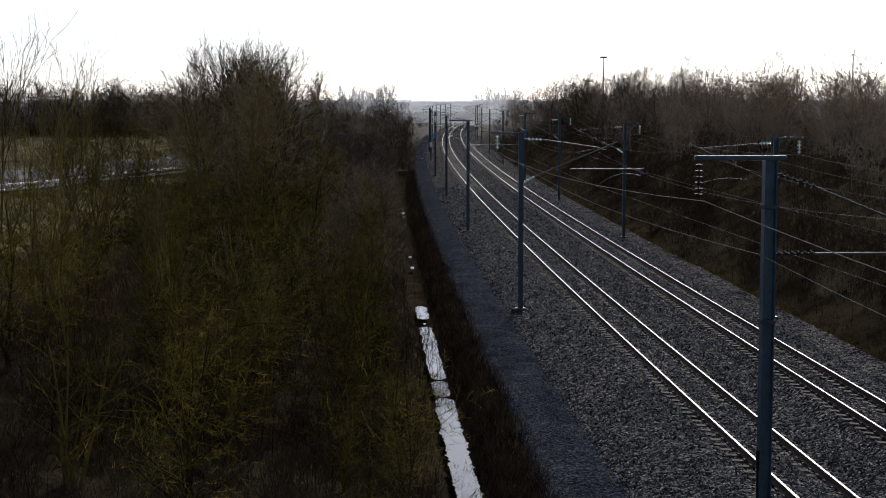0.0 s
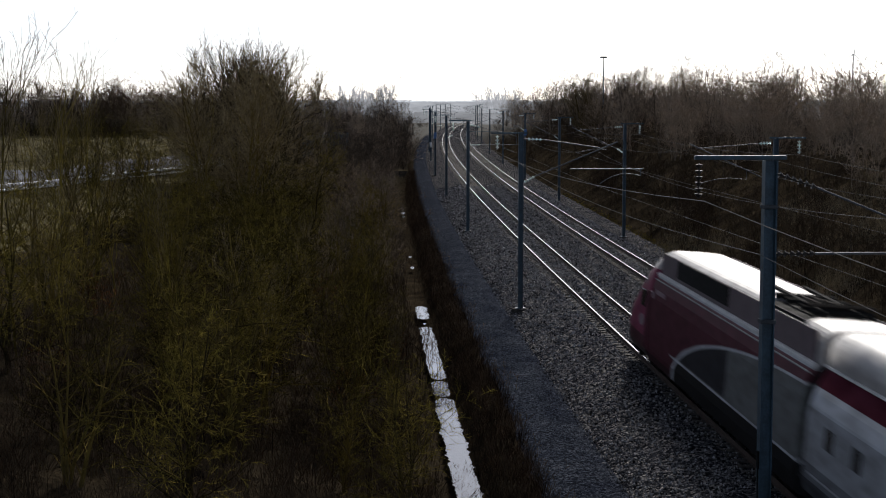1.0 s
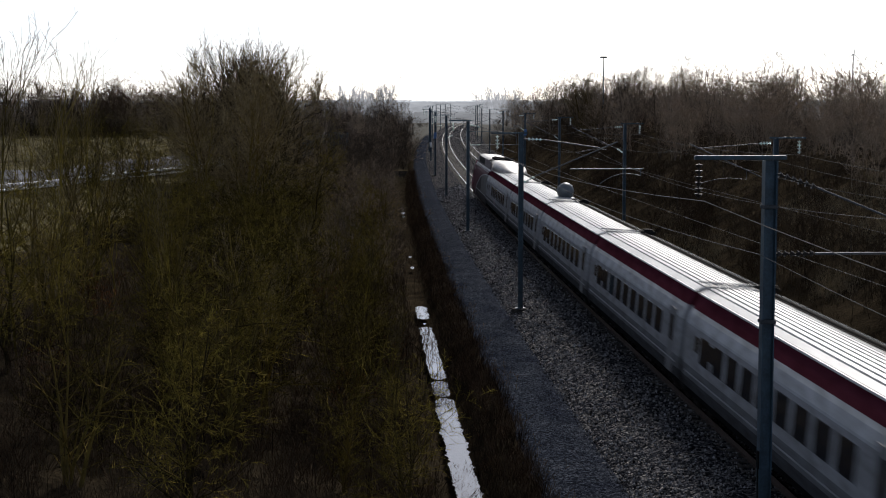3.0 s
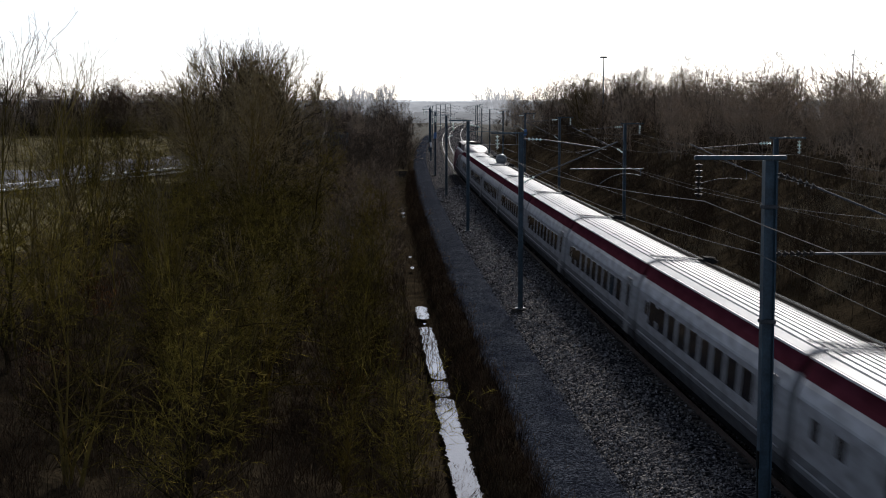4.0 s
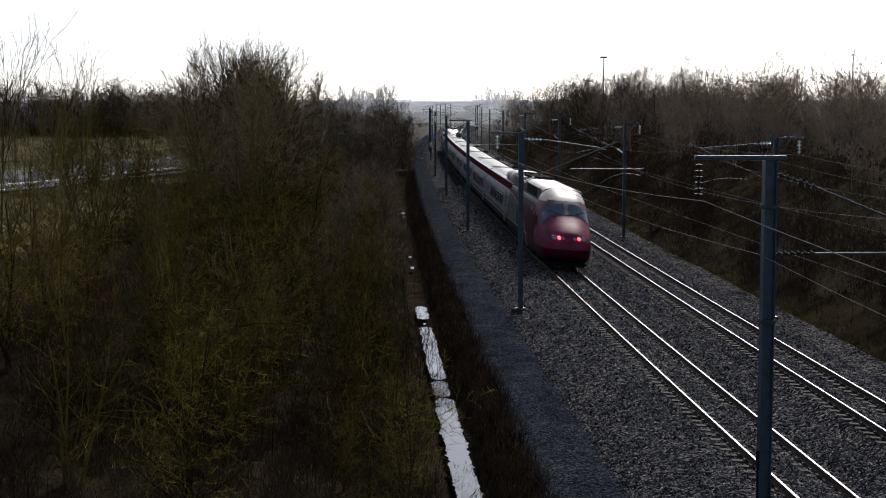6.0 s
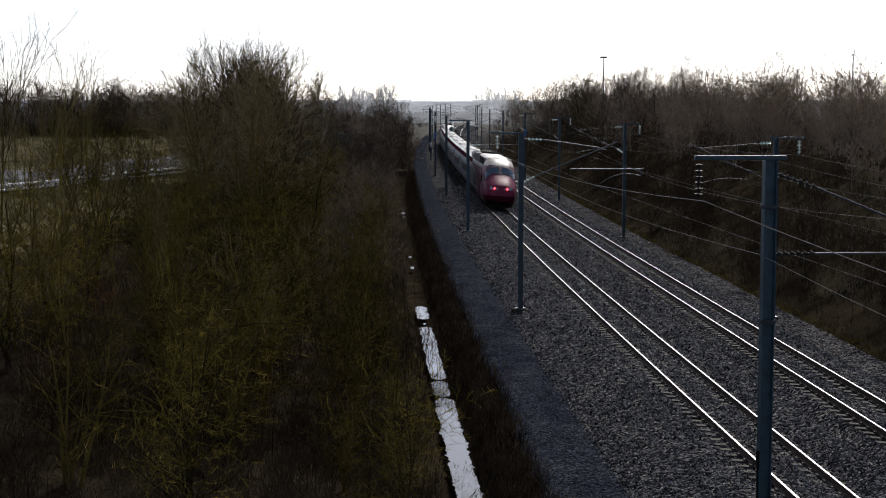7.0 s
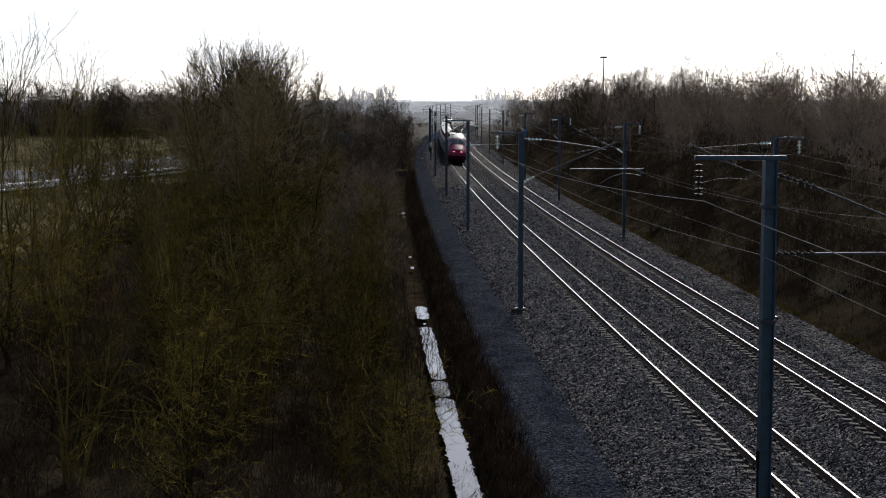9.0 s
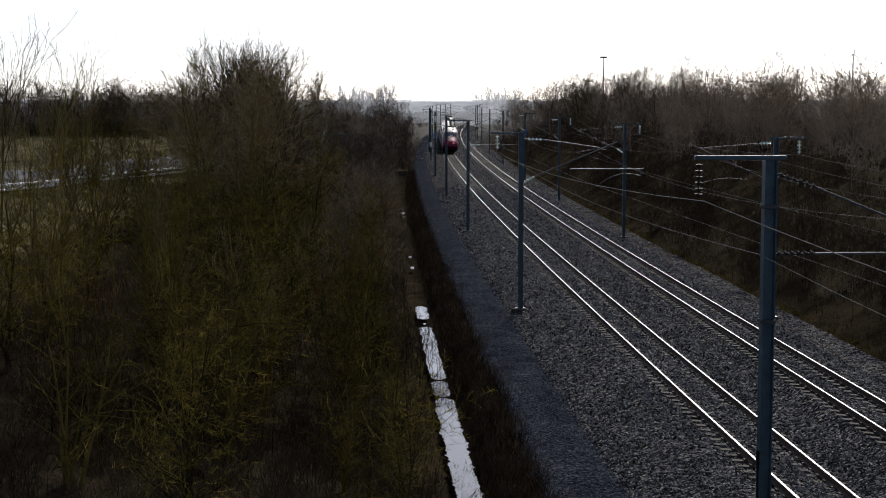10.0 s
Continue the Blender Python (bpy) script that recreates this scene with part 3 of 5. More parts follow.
def paint(name, bands, ellipse=None, rough=0.55, spec=0.05, front=None):
    """Coach paint, some shading included, in level bands (upper height, colour), and the swept silver field of the
    power cars.
    """
    m, n, l, b = nodes_of(name)
    tc = n.new("ShaderNodeTexCoord")
    sp = n.new("ShaderNodeSeparateXYZ")
    l.new(tc.outputs["Object"], sp.inputs[0])
    colour = None

    def math_node(op, a, bb, c=None):
        q = n.new("ShaderNodeMath")
        q.operation = op
        for i, v in enumerate((a, bb, c)):
            if v is None:
                continue
            if isinstance(v, (int, float)):
                q.inputs[i].default_value = v
            else:
                l.new(v, q.inputs[i])
        return q.outputs[0]

    def mix(fac, a, c):
        q = n.new("ShaderNodeMix")
        q.data_type = 'RGBA'
        l.new(fac, q.inputs[0])
        for i, v in ((6, a), (7, c)):
            if isinstance(v, tuple):
                q.inputs[i].default_value = (*v, 1)
            else:
                l.new(v, q.inputs[i])
        return q.outputs[2]
    z, y = sp.outputs["Z"], sp.outputs["Y"]
    colour = bands[0][1]
    for (top, _), (_, c) in zip(bands[:-1], bands[1:]):
        colour = mix(math_node('GREATER_THAN', z, top), colour, c)
    if ellipse:
        y0, z0, a, h, inner, edge, low = ellipse
        ey = math_node('DIVIDE', math_node('SUBTRACT', y, y0), a)
        ez = math_node('DIVIDE', math_node('SUBTRACT', z, z0), h)
        e = math_node('ADD', math_node('MULTIPLY', ey, ey), math_node('MULTIPLY', ez, ez))
        colour = mix(math_node('LESS_THAN', e, 1.0), colour, edge)
        colour = mix(math_node('LESS_THAN', e, 0.955), colour, inner)
        dark = math_node('MULTIPLY', math_node('LESS_THAN', e, 0.955), math_node('MULTIPLY', math_node('GREATER_THAN', y, y0 + a * 0.5), math_node('GREATER_THAN', z, 1.28)))
        colour = mix(dark, colour, (0.03, 0.03, 0.035))
        line = math_node('MULTIPLY', math_node('GREATER_THAN', z, 1.18), math_node('LESS_THAN', z, 1.24))
        colour = mix(math_node('MULTIPLY', line, math_node('LESS_THAN', y, y0 + a)), colour, edge)
        colour = mix(math_node('MULTIPLY', math_node('LESS_THAN', z, 1.18), math_node('LESS_THAN', e, 0.955)), colour, low)
    if front is not None:
        near = math_node('MULTIPLY', math_node('GREATER_THAN', y, front), math_node('MULTIPLY', math_node('GREATER_THAN', z, 2.80), math_node('LESS_THAN', z, 3.52)))
        colour = mix(near, colour, (0.13, 0.075, 0.10))
    dirt = n.new("ShaderNodeTexNoise")
    dirt.inputs["Scale"].default_value = 1.3
    dirt.inputs["Detail"].default_value = 6
    mp = n.new("ShaderNodeMapping")
    mp.inputs["Scale"].default_value = (1, 1, 3)
    l.new(tc.outputs["Object"], mp.inputs[0])
    l.new(mp.outputs[0], dirt.inputs["Vector"])
    rr = n.new("ShaderNodeValToRGB")
    rr.color_ramp.elements[0].position, rr.color_ramp.elements[0].color = 0.3, (0.62, 0.6, 0.58, 1)
    rr.color_ramp.elements[1].position, rr.color_ramp.elements[1].color = 0.65, (1, 1, 1, 1)
    l.new(dirt.outputs["Fac"], rr.inputs[0])
    mu = n.new("ShaderNodeMix")
    mu.data_type, mu.blend_type = 'RGBA', 'MULTIPLY'
    mu.inputs[0].default_value = 1.0
    l.new(colour, mu.inputs[6])
    l.new(rr.outputs[0], mu.inputs[7])
    l.new(mu.outputs[2], b.inputs["Base Color"])
    b.inputs["Roughness"].default_value = rough
    b.inputs["Specular IOR Level"].default_value = spec
    return m


C_RED = (0.092, 0.024, 0.036)
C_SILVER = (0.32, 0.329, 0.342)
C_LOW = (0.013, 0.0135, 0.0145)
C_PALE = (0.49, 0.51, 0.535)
C_ROOF = (0.62, 0.62, 0.62)
# Sill steps darken the silver as shade; the pale shoulder carries reflected sky.
M_COACH = paint("coach_paint_with_shading", [(0.74, C_LOW), (1.05, (0.075, 0.079, 0.085)), (1.40, (0.17, 0.176, 0.186)), (2.52, C_SILVER), (2.94, C_PALE), (3.33, C_RED), (9, C_ROOF)], rough=0.5, spec=0.0)
M_GUTTER = surf("white_edge_paint", (0.55, 0.54, 0.53), (0.78, 0.77, 0.76), 1.5, 0.5, fine=6, spec=0.2)
M_ROOF = surf("roof_panel", (0.38, 0.38, 0.38), (0.60, 0.59, 0.575), 0.8, 0.38, 0.0, fine=8, stretch=(1, 0.3, 1))
M_FAIRING = surf("fairing_paint", (0.20, 0.188, 0.184), (0.54, 0.52, 0.50), 0.8, 0.5, 0.0, fine=6, stretch=(1, 0.5, 1))
POWER_BANDS = [(0.75, (0.03, 0.01, 0.014)), (3.18, C_RED), (3.26, C_PALE), (9, (0.66, 0.64, 0.62))]
M_POWER = paint("power_car_paint", POWER_BANDS, (-11.1, 0.35, 13.8, 2.55, (0.15, 0.156, 0.152), C_PALE, C_LOW))
# Cab red lifted towards pink for its sky reflections, stepped darker below 1.15.
M_CAB = paint("cab_paint_sky_lift", [(0.75, (0.02, 0.006, 0.009)), (1.15, (0.06, 0.005, 0.015)), (3.42, (0.25, 0.042, 0.095)), (9, (0.60, 0.56, 0.54))], rough=0.4, spec=0.09, front=7.4)
M_GLASS = surf("tinted_glass", (0.010, 0.014, 0.02), (0.02, 0.026, 0.034), 1, 0.06, 0.0, spec=0.8)
M_SURROUND = surf("surround_paint", (0.10, 0.058, 0.080), (0.16, 0.10, 0.13), 2, 0.5, spec=0.05)
# Blue base and part metal stand in for sky mirrored in the panes.
M_SCREEN = surf("windscreen_sky_tint", (0.03, 0.065, 0.12), (0.06, 0.11, 0.18), 1, 0.06, 0.35, spec=0.9)
M_SIDEPANEL = surf("roof_side_paint", (0.07, 0.05, 0.055), (0.13, 0.095, 0.105), 2, 0.5, spec=0.2)
M_UNDER = surf("brake_dust_steel", (0.012, 0.011, 0.010), (0.035, 0.030, 0.026), 4, 0.9, 0.0, bump=0.2, spec=0.05)
M_DOME = surf("dome_plastic", (0.09, 0.105, 0.115), (0.14, 0.16, 0.17), 2, 0.4)
M_TRIM = surf("trim_paint", (0.26, 0.265, 0.27), (0.34, 0.345, 0.35), 1, 0.5, spec=0.1)
M_EMBLEM = surf("emblem_paint", (0.20, 0.14, 0.16), (0.28, 0.2, 0.22), 4, 0.5)
M_DOOR = surf("door_paint", (0.14, 0.145, 0.15), (0.19, 0.195, 0.2), 1, 0.5, spec=0.1)


def lamp_material(name, colour, strength):
    m, n, l, b = nodes_of(name)
    b.inputs["Base Color"].default_value = (*colour, 1)
    b.inputs["Emission Color"].default_value = (*colour, 1)
    b.inputs["Emission Strength"].default_value = strength
    return m


M_TAIL = lamp_material("tail_lamp", (1.0, 0.09, 0.13), 2.0)
M_HEAD = surf("head_lamp_glass", (0.22, 0.34, 0.44), (0.36, 0.48, 0.58), 8, 0.1, 0.0, spec=0.8)


def coach_ring(y, ww=1.452):
    half = [(0.95, 0.42), (1.30, 0.55), (1.42, 0.95), (ww, 1.25), (ww, 2.35), (ww - 0.03, 2.58), (ww - 0.10, 2.82), (ww - 0.22, 3.10), (ww - 0.34, 3.32), (ww - 0.40, 3.37)]
    return [Vector((x, y, z)) for x, z in half] + [Vector((-x, y, z)) for x, z in reversed(half)]


def bogie(parent, y):
    bm = bmesh.new()
    for sx in (-1, 1):
        box(bm, (sx * 1.05, y, 0.52), (0.16, 3.3, 0.26), bev=0.04)
        box(bm, (sx * 1.08, y, 0.75), (0.2, 0.8, 0.3), bev=0.05)
        for sy in (-1.5, 1.5):
            box(bm, (sx * 1.1, y + sy, 0.46), (0.26, 0.42, 0.34), bev=0.05)
    box(bm, (0, y, 0.6), (2.1, 0.6, 0.25), bev=0.03)
    bg = part("bogie", bm, M_UNDER, parent)
    for sy in (-1.5, 1.5):
        bm = bmesh.new()
        for sx in (-1, 1):
            tube(bm, (sx * 0.69, y + sy, 0.46), (sx * 0.82, y + sy, 0.46), 0.46, 0.44, 24)
        tube(bm, (-0.7, y + sy, 0.46), (0.7, y + sy, 0.46), 0.09, n=12)
        part("wheelset", bm, M_UNDER, bg)


def coach(L, hump=0, dome=False, kind="mid"):
    ob = empty("railway_coach", Matrix(), "silver and burgundy high-speed passenger coach on the rails", "railway coach", "cars of the train")
    h = L / 2 - 0.28
    v, f = loft([coach_ring(-h, 1.40), coach_ring(-h + 0.06), coach_ring(-1.0), coach_ring(h - 0.06), coach_ring(h, 1.40)])
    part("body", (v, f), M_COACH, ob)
    # roof: a plain edge, eight grooves, and a plain strip under the grating
    w = 1.10
    cuts = [(-w, 0.0)]
    for i in range(9):
        x = -0.88 + 0.165 * i
        cuts += [(x, 0.0), (x + 0.012, -0.05), (x + 0.052, -0.05), (x + 0.064, 0.0)]
    cuts += [(0.8, 0.0), (w, 0.0)]
    ribs = [(x, 3.60 - 0.21 * (abs(x) / w) ** 2.2 + dz) for x, dz in cuts]
    ring = [(w + 0.03, 3.33)] + ribs[::-1] + [(-w - 0.03, 3.33)]
    v, f = loft([[Vector((x, y, z)) for x, z in ring] for y in (-h + 0.02, -h + 0.5, h - 0.5, h - 0.02)])
    part("roof", (v, f), M_ROOF, ob, "light grey ribbed roof")
    bm = bmesh.new()
    for sx in (-1, 1):
        box(bm, (sx * 1.125, 0, 3.355), (0.07, 2 * h - 0.1, 0.05))
    part("gutter", bm, M_GUTTER, ob)
    rows, quads = [], []
    for i in range(int((2 * h - 1.2) / 0.24)):
        y, k = -h + 0.6 + 0.24 * i, len(rows)
        rows += [(0.70, y, 3.53), (0.70, y, 3.62), (1.08, y, 3.44), (1.08, y, 3.53), (0.70, y + 0.1, 3.53), (0.70, y + 0.1, 3.62), (1.08, y + 0.1, 3.44), (1.08, y + 0.1, 3.53)]
        quads += [tuple(k + q for q in c) for c in ((0, 2, 3, 1), (4, 5, 7, 6), (1, 3, 7, 5), (0, 1, 5, 4), (2, 6, 7, 3))]
    part("roof_grating", (rows, quads), M_STEEL2, ob, "grey ribbed roof walkway grating")
    bm = bmesh.new()
    box(bm, (-0.15, h - 0.32, 3.60), (1.7, 0.22, 0.05), bev=0.015)
    part("roof_joint_cover", bm, M_TRIM, ob)
    bm = bmesh.new()
    box(bm, (-0.15, -h + 0.32, 3.60), (1.7, 0.22, 0.05), bev=0.015)
    part("roof_joint_cover", bm, M_TRIM, ob)
    bm = bmesh.new()
    tube(bm, (0.62, -h, 3.60), (0.62, h, 3.60), 0.045, n=8)
    tube(bm, (0.45, -h, 3.61), (0.45, h, 3.61), 0.02, n=6)
    part("roof_cable", bm, M_UNDER, ob)
    bm = bmesh.new()
    box(bm, (0.75, h - 0.25, 3.66), (0.55, 0.5, 0.26), bev=0.08)
    part("cable_coupler", bm, M_BLACK, ob)
    # gangway between the cars
    v, f = loft([coach_ring(h, 1.28), coach_ring(h + 0.28, 1.28)])
    part("gangway", (v, f), M_BLACK, ob, "dark rubber gangway bellows")
    v, f = loft([coach_ring(-h - 0.28, 1.28), coach_ring(-h, 1.28)])
    part("gangway", (v, f), M_BLACK, ob, "dark rubber gangway bellows")
    # windows and doors
    nwin = 9 if kind == "mid" else 8
    pitch = 1.52
    y0 = -(nwin - 1) / 2 * pitch + (0.4 if kind == "mid" else -1.2)
    for sx in (-1, 1):
        for i in range(nwin):
            bm = bmesh.new()
            box(bm, (sx * 1.448, y0 + i * pitch, 2.02), (0.02, 1.12, 0.74), bev=0.008)
            part("window", bm, M_GLASS, ob)
        for yy in (h - 1.6, h - 3.3):
            bm = bmesh.new()
            box(bm, (sx * 1.448, yy, 2.1), (0.02, 0.5, 0.45), bev=0.008)
            part("window", bm, M_GLASS, ob)
        bm = bmesh.new()
        box(bm, (sx * 1.448, -h + 1.3, 1.75), (0.03, 0.85, 1.9), bev=0.01)
        d = part("door", bm, M_DOOR, ob)
        bm = bmesh.new()
        box(bm, (sx * 1.466, -h + 1.3, 2.1), (0.012, 0.42, 0.75), bev=0.004)
        part("door_window", bm, M_GLASS, d)
        bm = bmesh.new()
        box(bm, (sx * 1.458, 0, 1.20), (0.02, 2 * h - 1.0, 0.035))
        part("trim_line", bm, M_TRIM, ob)
    for sx in (-1, 1) if kind == "end" else ():
        bm = bmesh.new()
        tube(bm, (sx * 1.40, 1.2, 1.40), (sx * 1.462, 1.2, 1.40), 0.24, n=16)
        bmesh.ops.scale(bm, vec=(1, 1.9, 1), space=Matrix.Translation((0, -1.2, 0)), verts=bm.verts[:])
        part("emblem", bm, M_EMBLEM, ob, "pale pink oval emblem")
    if kind == "mid":
        bogie(ob, -L / 2)
    else:
        bogie(ob, -L / 2 if hump > 0 else L / 2)
        bogie(ob, (L / 2 - 3.2) * (1 if hump > 0 else -1))
    if hump:
        rings = []
        for d, w_, top in ((0.05, 1.12, 4.1), (2.0, 1.12, 4.12), (4.2, 1.10, 4.1), (6.0, 1.06, 4.06), (7.4, 0.98, 3.98), (8.4, 0.84, 3.86), (9.0, 0.66, 3.74), (9.35, 0.42, 3.62), (9.45, 0.2, 3.56)):
            y = hump * (h - d)
            rings.append([Vector((w_ * math.copysign(abs(math.cos(a)) ** 0.4, math.cos(a)), y, 3.34 + (top - 3.34) * abs(math.sin(a)) ** 0.5)) for a in [math.pi * i / 16 for i in range(17)]])
        v, f = loft(rings)
        part("roof_fairing", (v, f), M_FAIRING, ob, "white rounded roof fairing", smooth=True)
    if dome:
        bm = bmesh.new()
        bmesh.ops.create_uvsphere(bm, u_segments=20, v_segments=12, radius=0.47, matrix=Matrix.Translation((0.15, -h + 2.7, 3.98)))
        part("antenna_dome", bm, M_DOME, ob, "grey radio dome", smooth=True)
        bm = bmesh.new()
        tube(bm, (0.15, -h + 2.7, 3.45), (0.15, -h + 2.7, 3.66), 0.8, 0.5, 20)
        part("dome_plinth", bm, M_ROOF, ob)
    return ob


NOSE = [  # metres behind the tip, half width, top, bottom
    (0.0, 0.62, 1.62, 0.95), (0.06, 0.85, 1.82, 0.72), (0.2, 1.05, 1.97, 0.55), (0.45, 1.19, 2.13, 0.44), (0.8, 1.28, 2.32, 0.40), (1.2, 1.34, 2.52, 0.38), (1.65, 1.37, 2.76, 0.38),
    (2.0, 1.385, 2.98, 0.38), (2.5, 1.395, 3.33, 0.38), (3.0, 1.40, 3.64, 0.38), (3.5, 1.405, 3.85, 0.38), (4.1, 1.41, 3.99, 0.38), (4.7, 1.41, 4.06, 0.38)]


def nose_point(d, a, grow=0.0):
    ds = [q[0] for q in NOSE]
    w, top, bot = (float(np.interp(d, ds, [q[i] for q in NOSE])) for i in (1, 2, 3))
    e = float(np.interp(d, [0, 1.5, 4.7], [0.88, 0.76, 0.52]))
    zc = bot + 0.42 * (min(top, 3.0) - bot)
    c, s_ = math.cos(a), math.sin(a)
    x = (w + grow) * math.copysign(abs(c) ** (e if s_ > 0 else 0.3), c)
    z = zc + ((top - zc + grow) * abs(s_) ** e if s_ > 0 else -(zc - bot) * abs(s_) ** 0.5)
    return x, z


def power_car(L):
    ob = empty("power_car", Matrix(), "burgundy and silver high-speed power car with rounded nose", "power car", "cars of the train")
    tip = L / 2
    na = 40
    angles = [2 * math.pi * (i + 0.5) / na for i in range(na)]
    rings = []
    for d in [0.0, 0.03, 0.08, 0.14, 0.22, 0.32, 0.45, 0.6, 0.8, 1.0, 1.2, 1.45, 1.65, 1.85, 2.05, 2.3, 2.55, 2.8, 3.05, 3.3, 3.6, 4.0, 4.35, 4.7]:
        rings.append([Vector((nose_point(d, a)[0], tip - d, nose_point(d, a)[1])) for a in angles])
    v, f = loft(rings[::-1])
    part("cab", (v, f), M_CAB, ob, "burgundy rounded cab and nose", smooth=True)
    half = [(0.95, 0.42), (1.30, 0.5), (1.40, 0.9), (1.41, 1.25), (1.41, 2.55), (1.38, 2.85), (1.31, 3.10), (1.22, 3.22), (1.14, 3.24)]

    def body_ring(y):
        return [Vector((x, y, z)) for x, z in half] + [Vector((-x, y, z)) for x, z in reversed(half)]
    back = -tip + 0.25
    v, f = loft([body_ring(y) for y in (back, -5.0, 0.0, tip - 4.69)])
    part("body", (v, f), M_POWER, ob)
    # raised roof
    def roof_ring(y, w_, top, e=0.4):
        return [Vector((w_ * math.copysign(abs(math.cos(a)) ** e, math.cos(a)), y, 3.22 + (top - 3.22) * abs(math.sin(a)) ** 0.45)) for a in [math.pi * i / 16 for i in range(17)]]
    v, f = loft([roof_ring(y, w_, t) for y, w_, t in ((back + 5.6, 1.1, 4.06), (back + 5.9, 1.13, 4.08), (0, 1.13, 4.08), (tip - 4.72, 1.13, 4.07))])
    part("roof", (v, f), M_FAIRING, ob, "white raised roof")
    v, f = loft([roof_ring(y, w_, t) for y, w_, t in ((back, 1.1, 4.05), (back + 1.7, 1.1, 4.08), (back + 1.9, 1.06, 4.0))])
    part("roof", (v, f), M_FAIRING, ob, "white raised roof")
    bm = bmesh.new()
    box(bm, (0, back + 3.75, 3.60), (1.9, 3.75, 0.72), bev=0.06)
    part("pantograph_well", bm, M_BLACK, ob, "dark pantograph recess")
    pan = bmesh.new()
    for sx in (-0.42, 0.42):
        tube(pan, (sx, back + 2.0, 4.12), (sx, back + 6.6, 4.22), 0.06, n=6)
    for yy in (2.2, 3.0, 4.2, 5.2):
        tube(pan, (-0.75, back + yy, 4.14), (0.75, back + yy, 4.14), 0.08, n=6)
    pg = part("pantograph", pan, M_BLACK, ob, "folded dark steel pantograph")
    for sx in (-0.42, 0.42):
        for yy in (2.2, 5.2):
            pan = bmesh.new()
            tube(pan, (sx, back + yy, 3.9), (sx, back + yy, 4.12), 0.08, 0.06, n=10)
            part("stand_insulator", pan, M_DARKINS, pg)
        pan = bmesh.new()
        tube(pan, (sx * 0.6, back + 2.4, 4.24), (sx * 0.3, back + 5.0, 4.16), 0.04, n=6)
        part("pantograph_arm", pan, M_UNDER, pg)
    for yy in (2.25, 2.6):
        pan = bmesh.new()
        tube(pan, (-0.8, back + yy, 4.28), (0.8, back + yy, 4.28), 0.04, n=6)
        part("pantograph_bow", pan, M_UNDER, pg)
    for sx in (-1, 1):
        bm = bmesh.new()
        box(bm, (sx * 1.152, back + 11.4, 3.68), (0.03, tip * 2 - 15.6, 0.52), bev=0.01)
        part("roof_grille", bm, M_BLACK, ob, "black cooling grille")
        bm = bmesh.new()
        box(bm, (sx * 1.2, (back + tip - 4.2) / 2, 3.27), (0.12, tip - 4.2 - back, 0.09), bev=0.02)
        part("gutter", bm, M_GUTTER, ob)
        bm = bmesh.new()
        box(bm, (sx * 1.408, tip - 4.5, 1.75), (0.03, 0.7, 1.9), bev=0.01)
        part("door", bm, M_POWER, ob)
        bm = bmesh.new()
        box(bm, (sx * 1.405, tip - 3.55, 2.35), (0.03, 0.75, 0.55), bev=0.012)
        part("side_window", bm, M_GLASS, ob)
        # windscreen pane on the slope of the nose
        vs, fs = [], []
        nd, nn = 10, 10
        a0, a1 = (radians(91.5), radians(145)) if sx < 0 else (radians(35), radians(88.5))
        for i in range(nd + 1):
            d = 1.86 + 0.72 * i / nd
            for j in range(nn + 1):
                x, z = nose_point(d, a0 + (a1 - a0) * j / nn, 0.014)
                vs.append((x, tip - d + 0.006, z + 0.006))
        for i in range(nd):
            for j in range(nn):
                q = i * (nn + 1) + j
                fs.append((q, q + 1, q + nn + 2, q + nn + 1))
        part("windscreen", (vs, fs), M_SCREEN, ob, "windscreen pane with reflected sky in its blue colour", smooth=True)
        bm = bmesh.new()
        tube(bm, (sx * 0.52, tip - 0.40, 1.76), (sx * 0.52, tip + 0.03, 1.74), 0.085, n=14)
        part("tail_lamp", bm, M_TAIL if TAILS else M_HEAD, ob, "lit red tail lamp" if TAILS else "")
        bm = bmesh.new()
        tube(bm, (sx * 0.78, tip - 0.50, 1.76), (sx * 0.78, tip - 0.03, 1.76), 0.12, n=14)
        part("head_lamp", bm, M_HEAD, ob, "unlit round head lamp")
        bm = bmesh.new()
        tube(bm, (sx * 0.30, tip - 0.36, 1.75), (sx * 0.30, tip + 0.035, 1.73), 0.07, n=14)
        part("marker_lamp", bm, M_HEAD, ob, "unlit pale marker lamp")
        bm = bmesh.new()
        tube(bm, (sx * 1.385, 0, 0), (sx * 1.425, 0, 0), 0.24, n=18)
        bmesh.ops.scale(bm, vec=(1, 1.9, 0.8), verts=bm.verts[:])
        bmesh.ops.translate(bm, vec=(0, tip - 3.5, 1.62), verts=bm.verts[:])
        part("emblem", bm, M_EMBLEM, ob, "pale pink oval emblem")
        bm = bmesh.new()
        box(bm, (sx * 1.412, tip - 6.2, 2.78), (0.01, 1.5, 0.14), bev=0.003)
        box(bm, (sx * 1.408, tip - 5.0, 2.62), (0.012, 0.5, 0.20), bev=0.003)
        part("lettering", bm, M_EMBLEM, ob, "pale painted lettering bars")
        bm = bmesh.new()
        box(bm, (sx * 1.30, (back + tip - 4.2) / 2, 3.11), (0.03, tip - 4.2 - back, 0.03))
        part("trim_line", bm, M_TRIM, ob)
        # raised side wall of the machine room, under the roof edge
        bm = bmesh.new()
        box(bm, (sx * 1.125, (back + tip - 4.5) / 2, 3.63), (0.035, tip - 5.1 - back, 0.68), bev=0.012)
        part("roof_side_panel", bm, M_SIDEPANEL, ob, "dusky purple-grey roof side panel")
    vs, fs, nn = [], [], 24
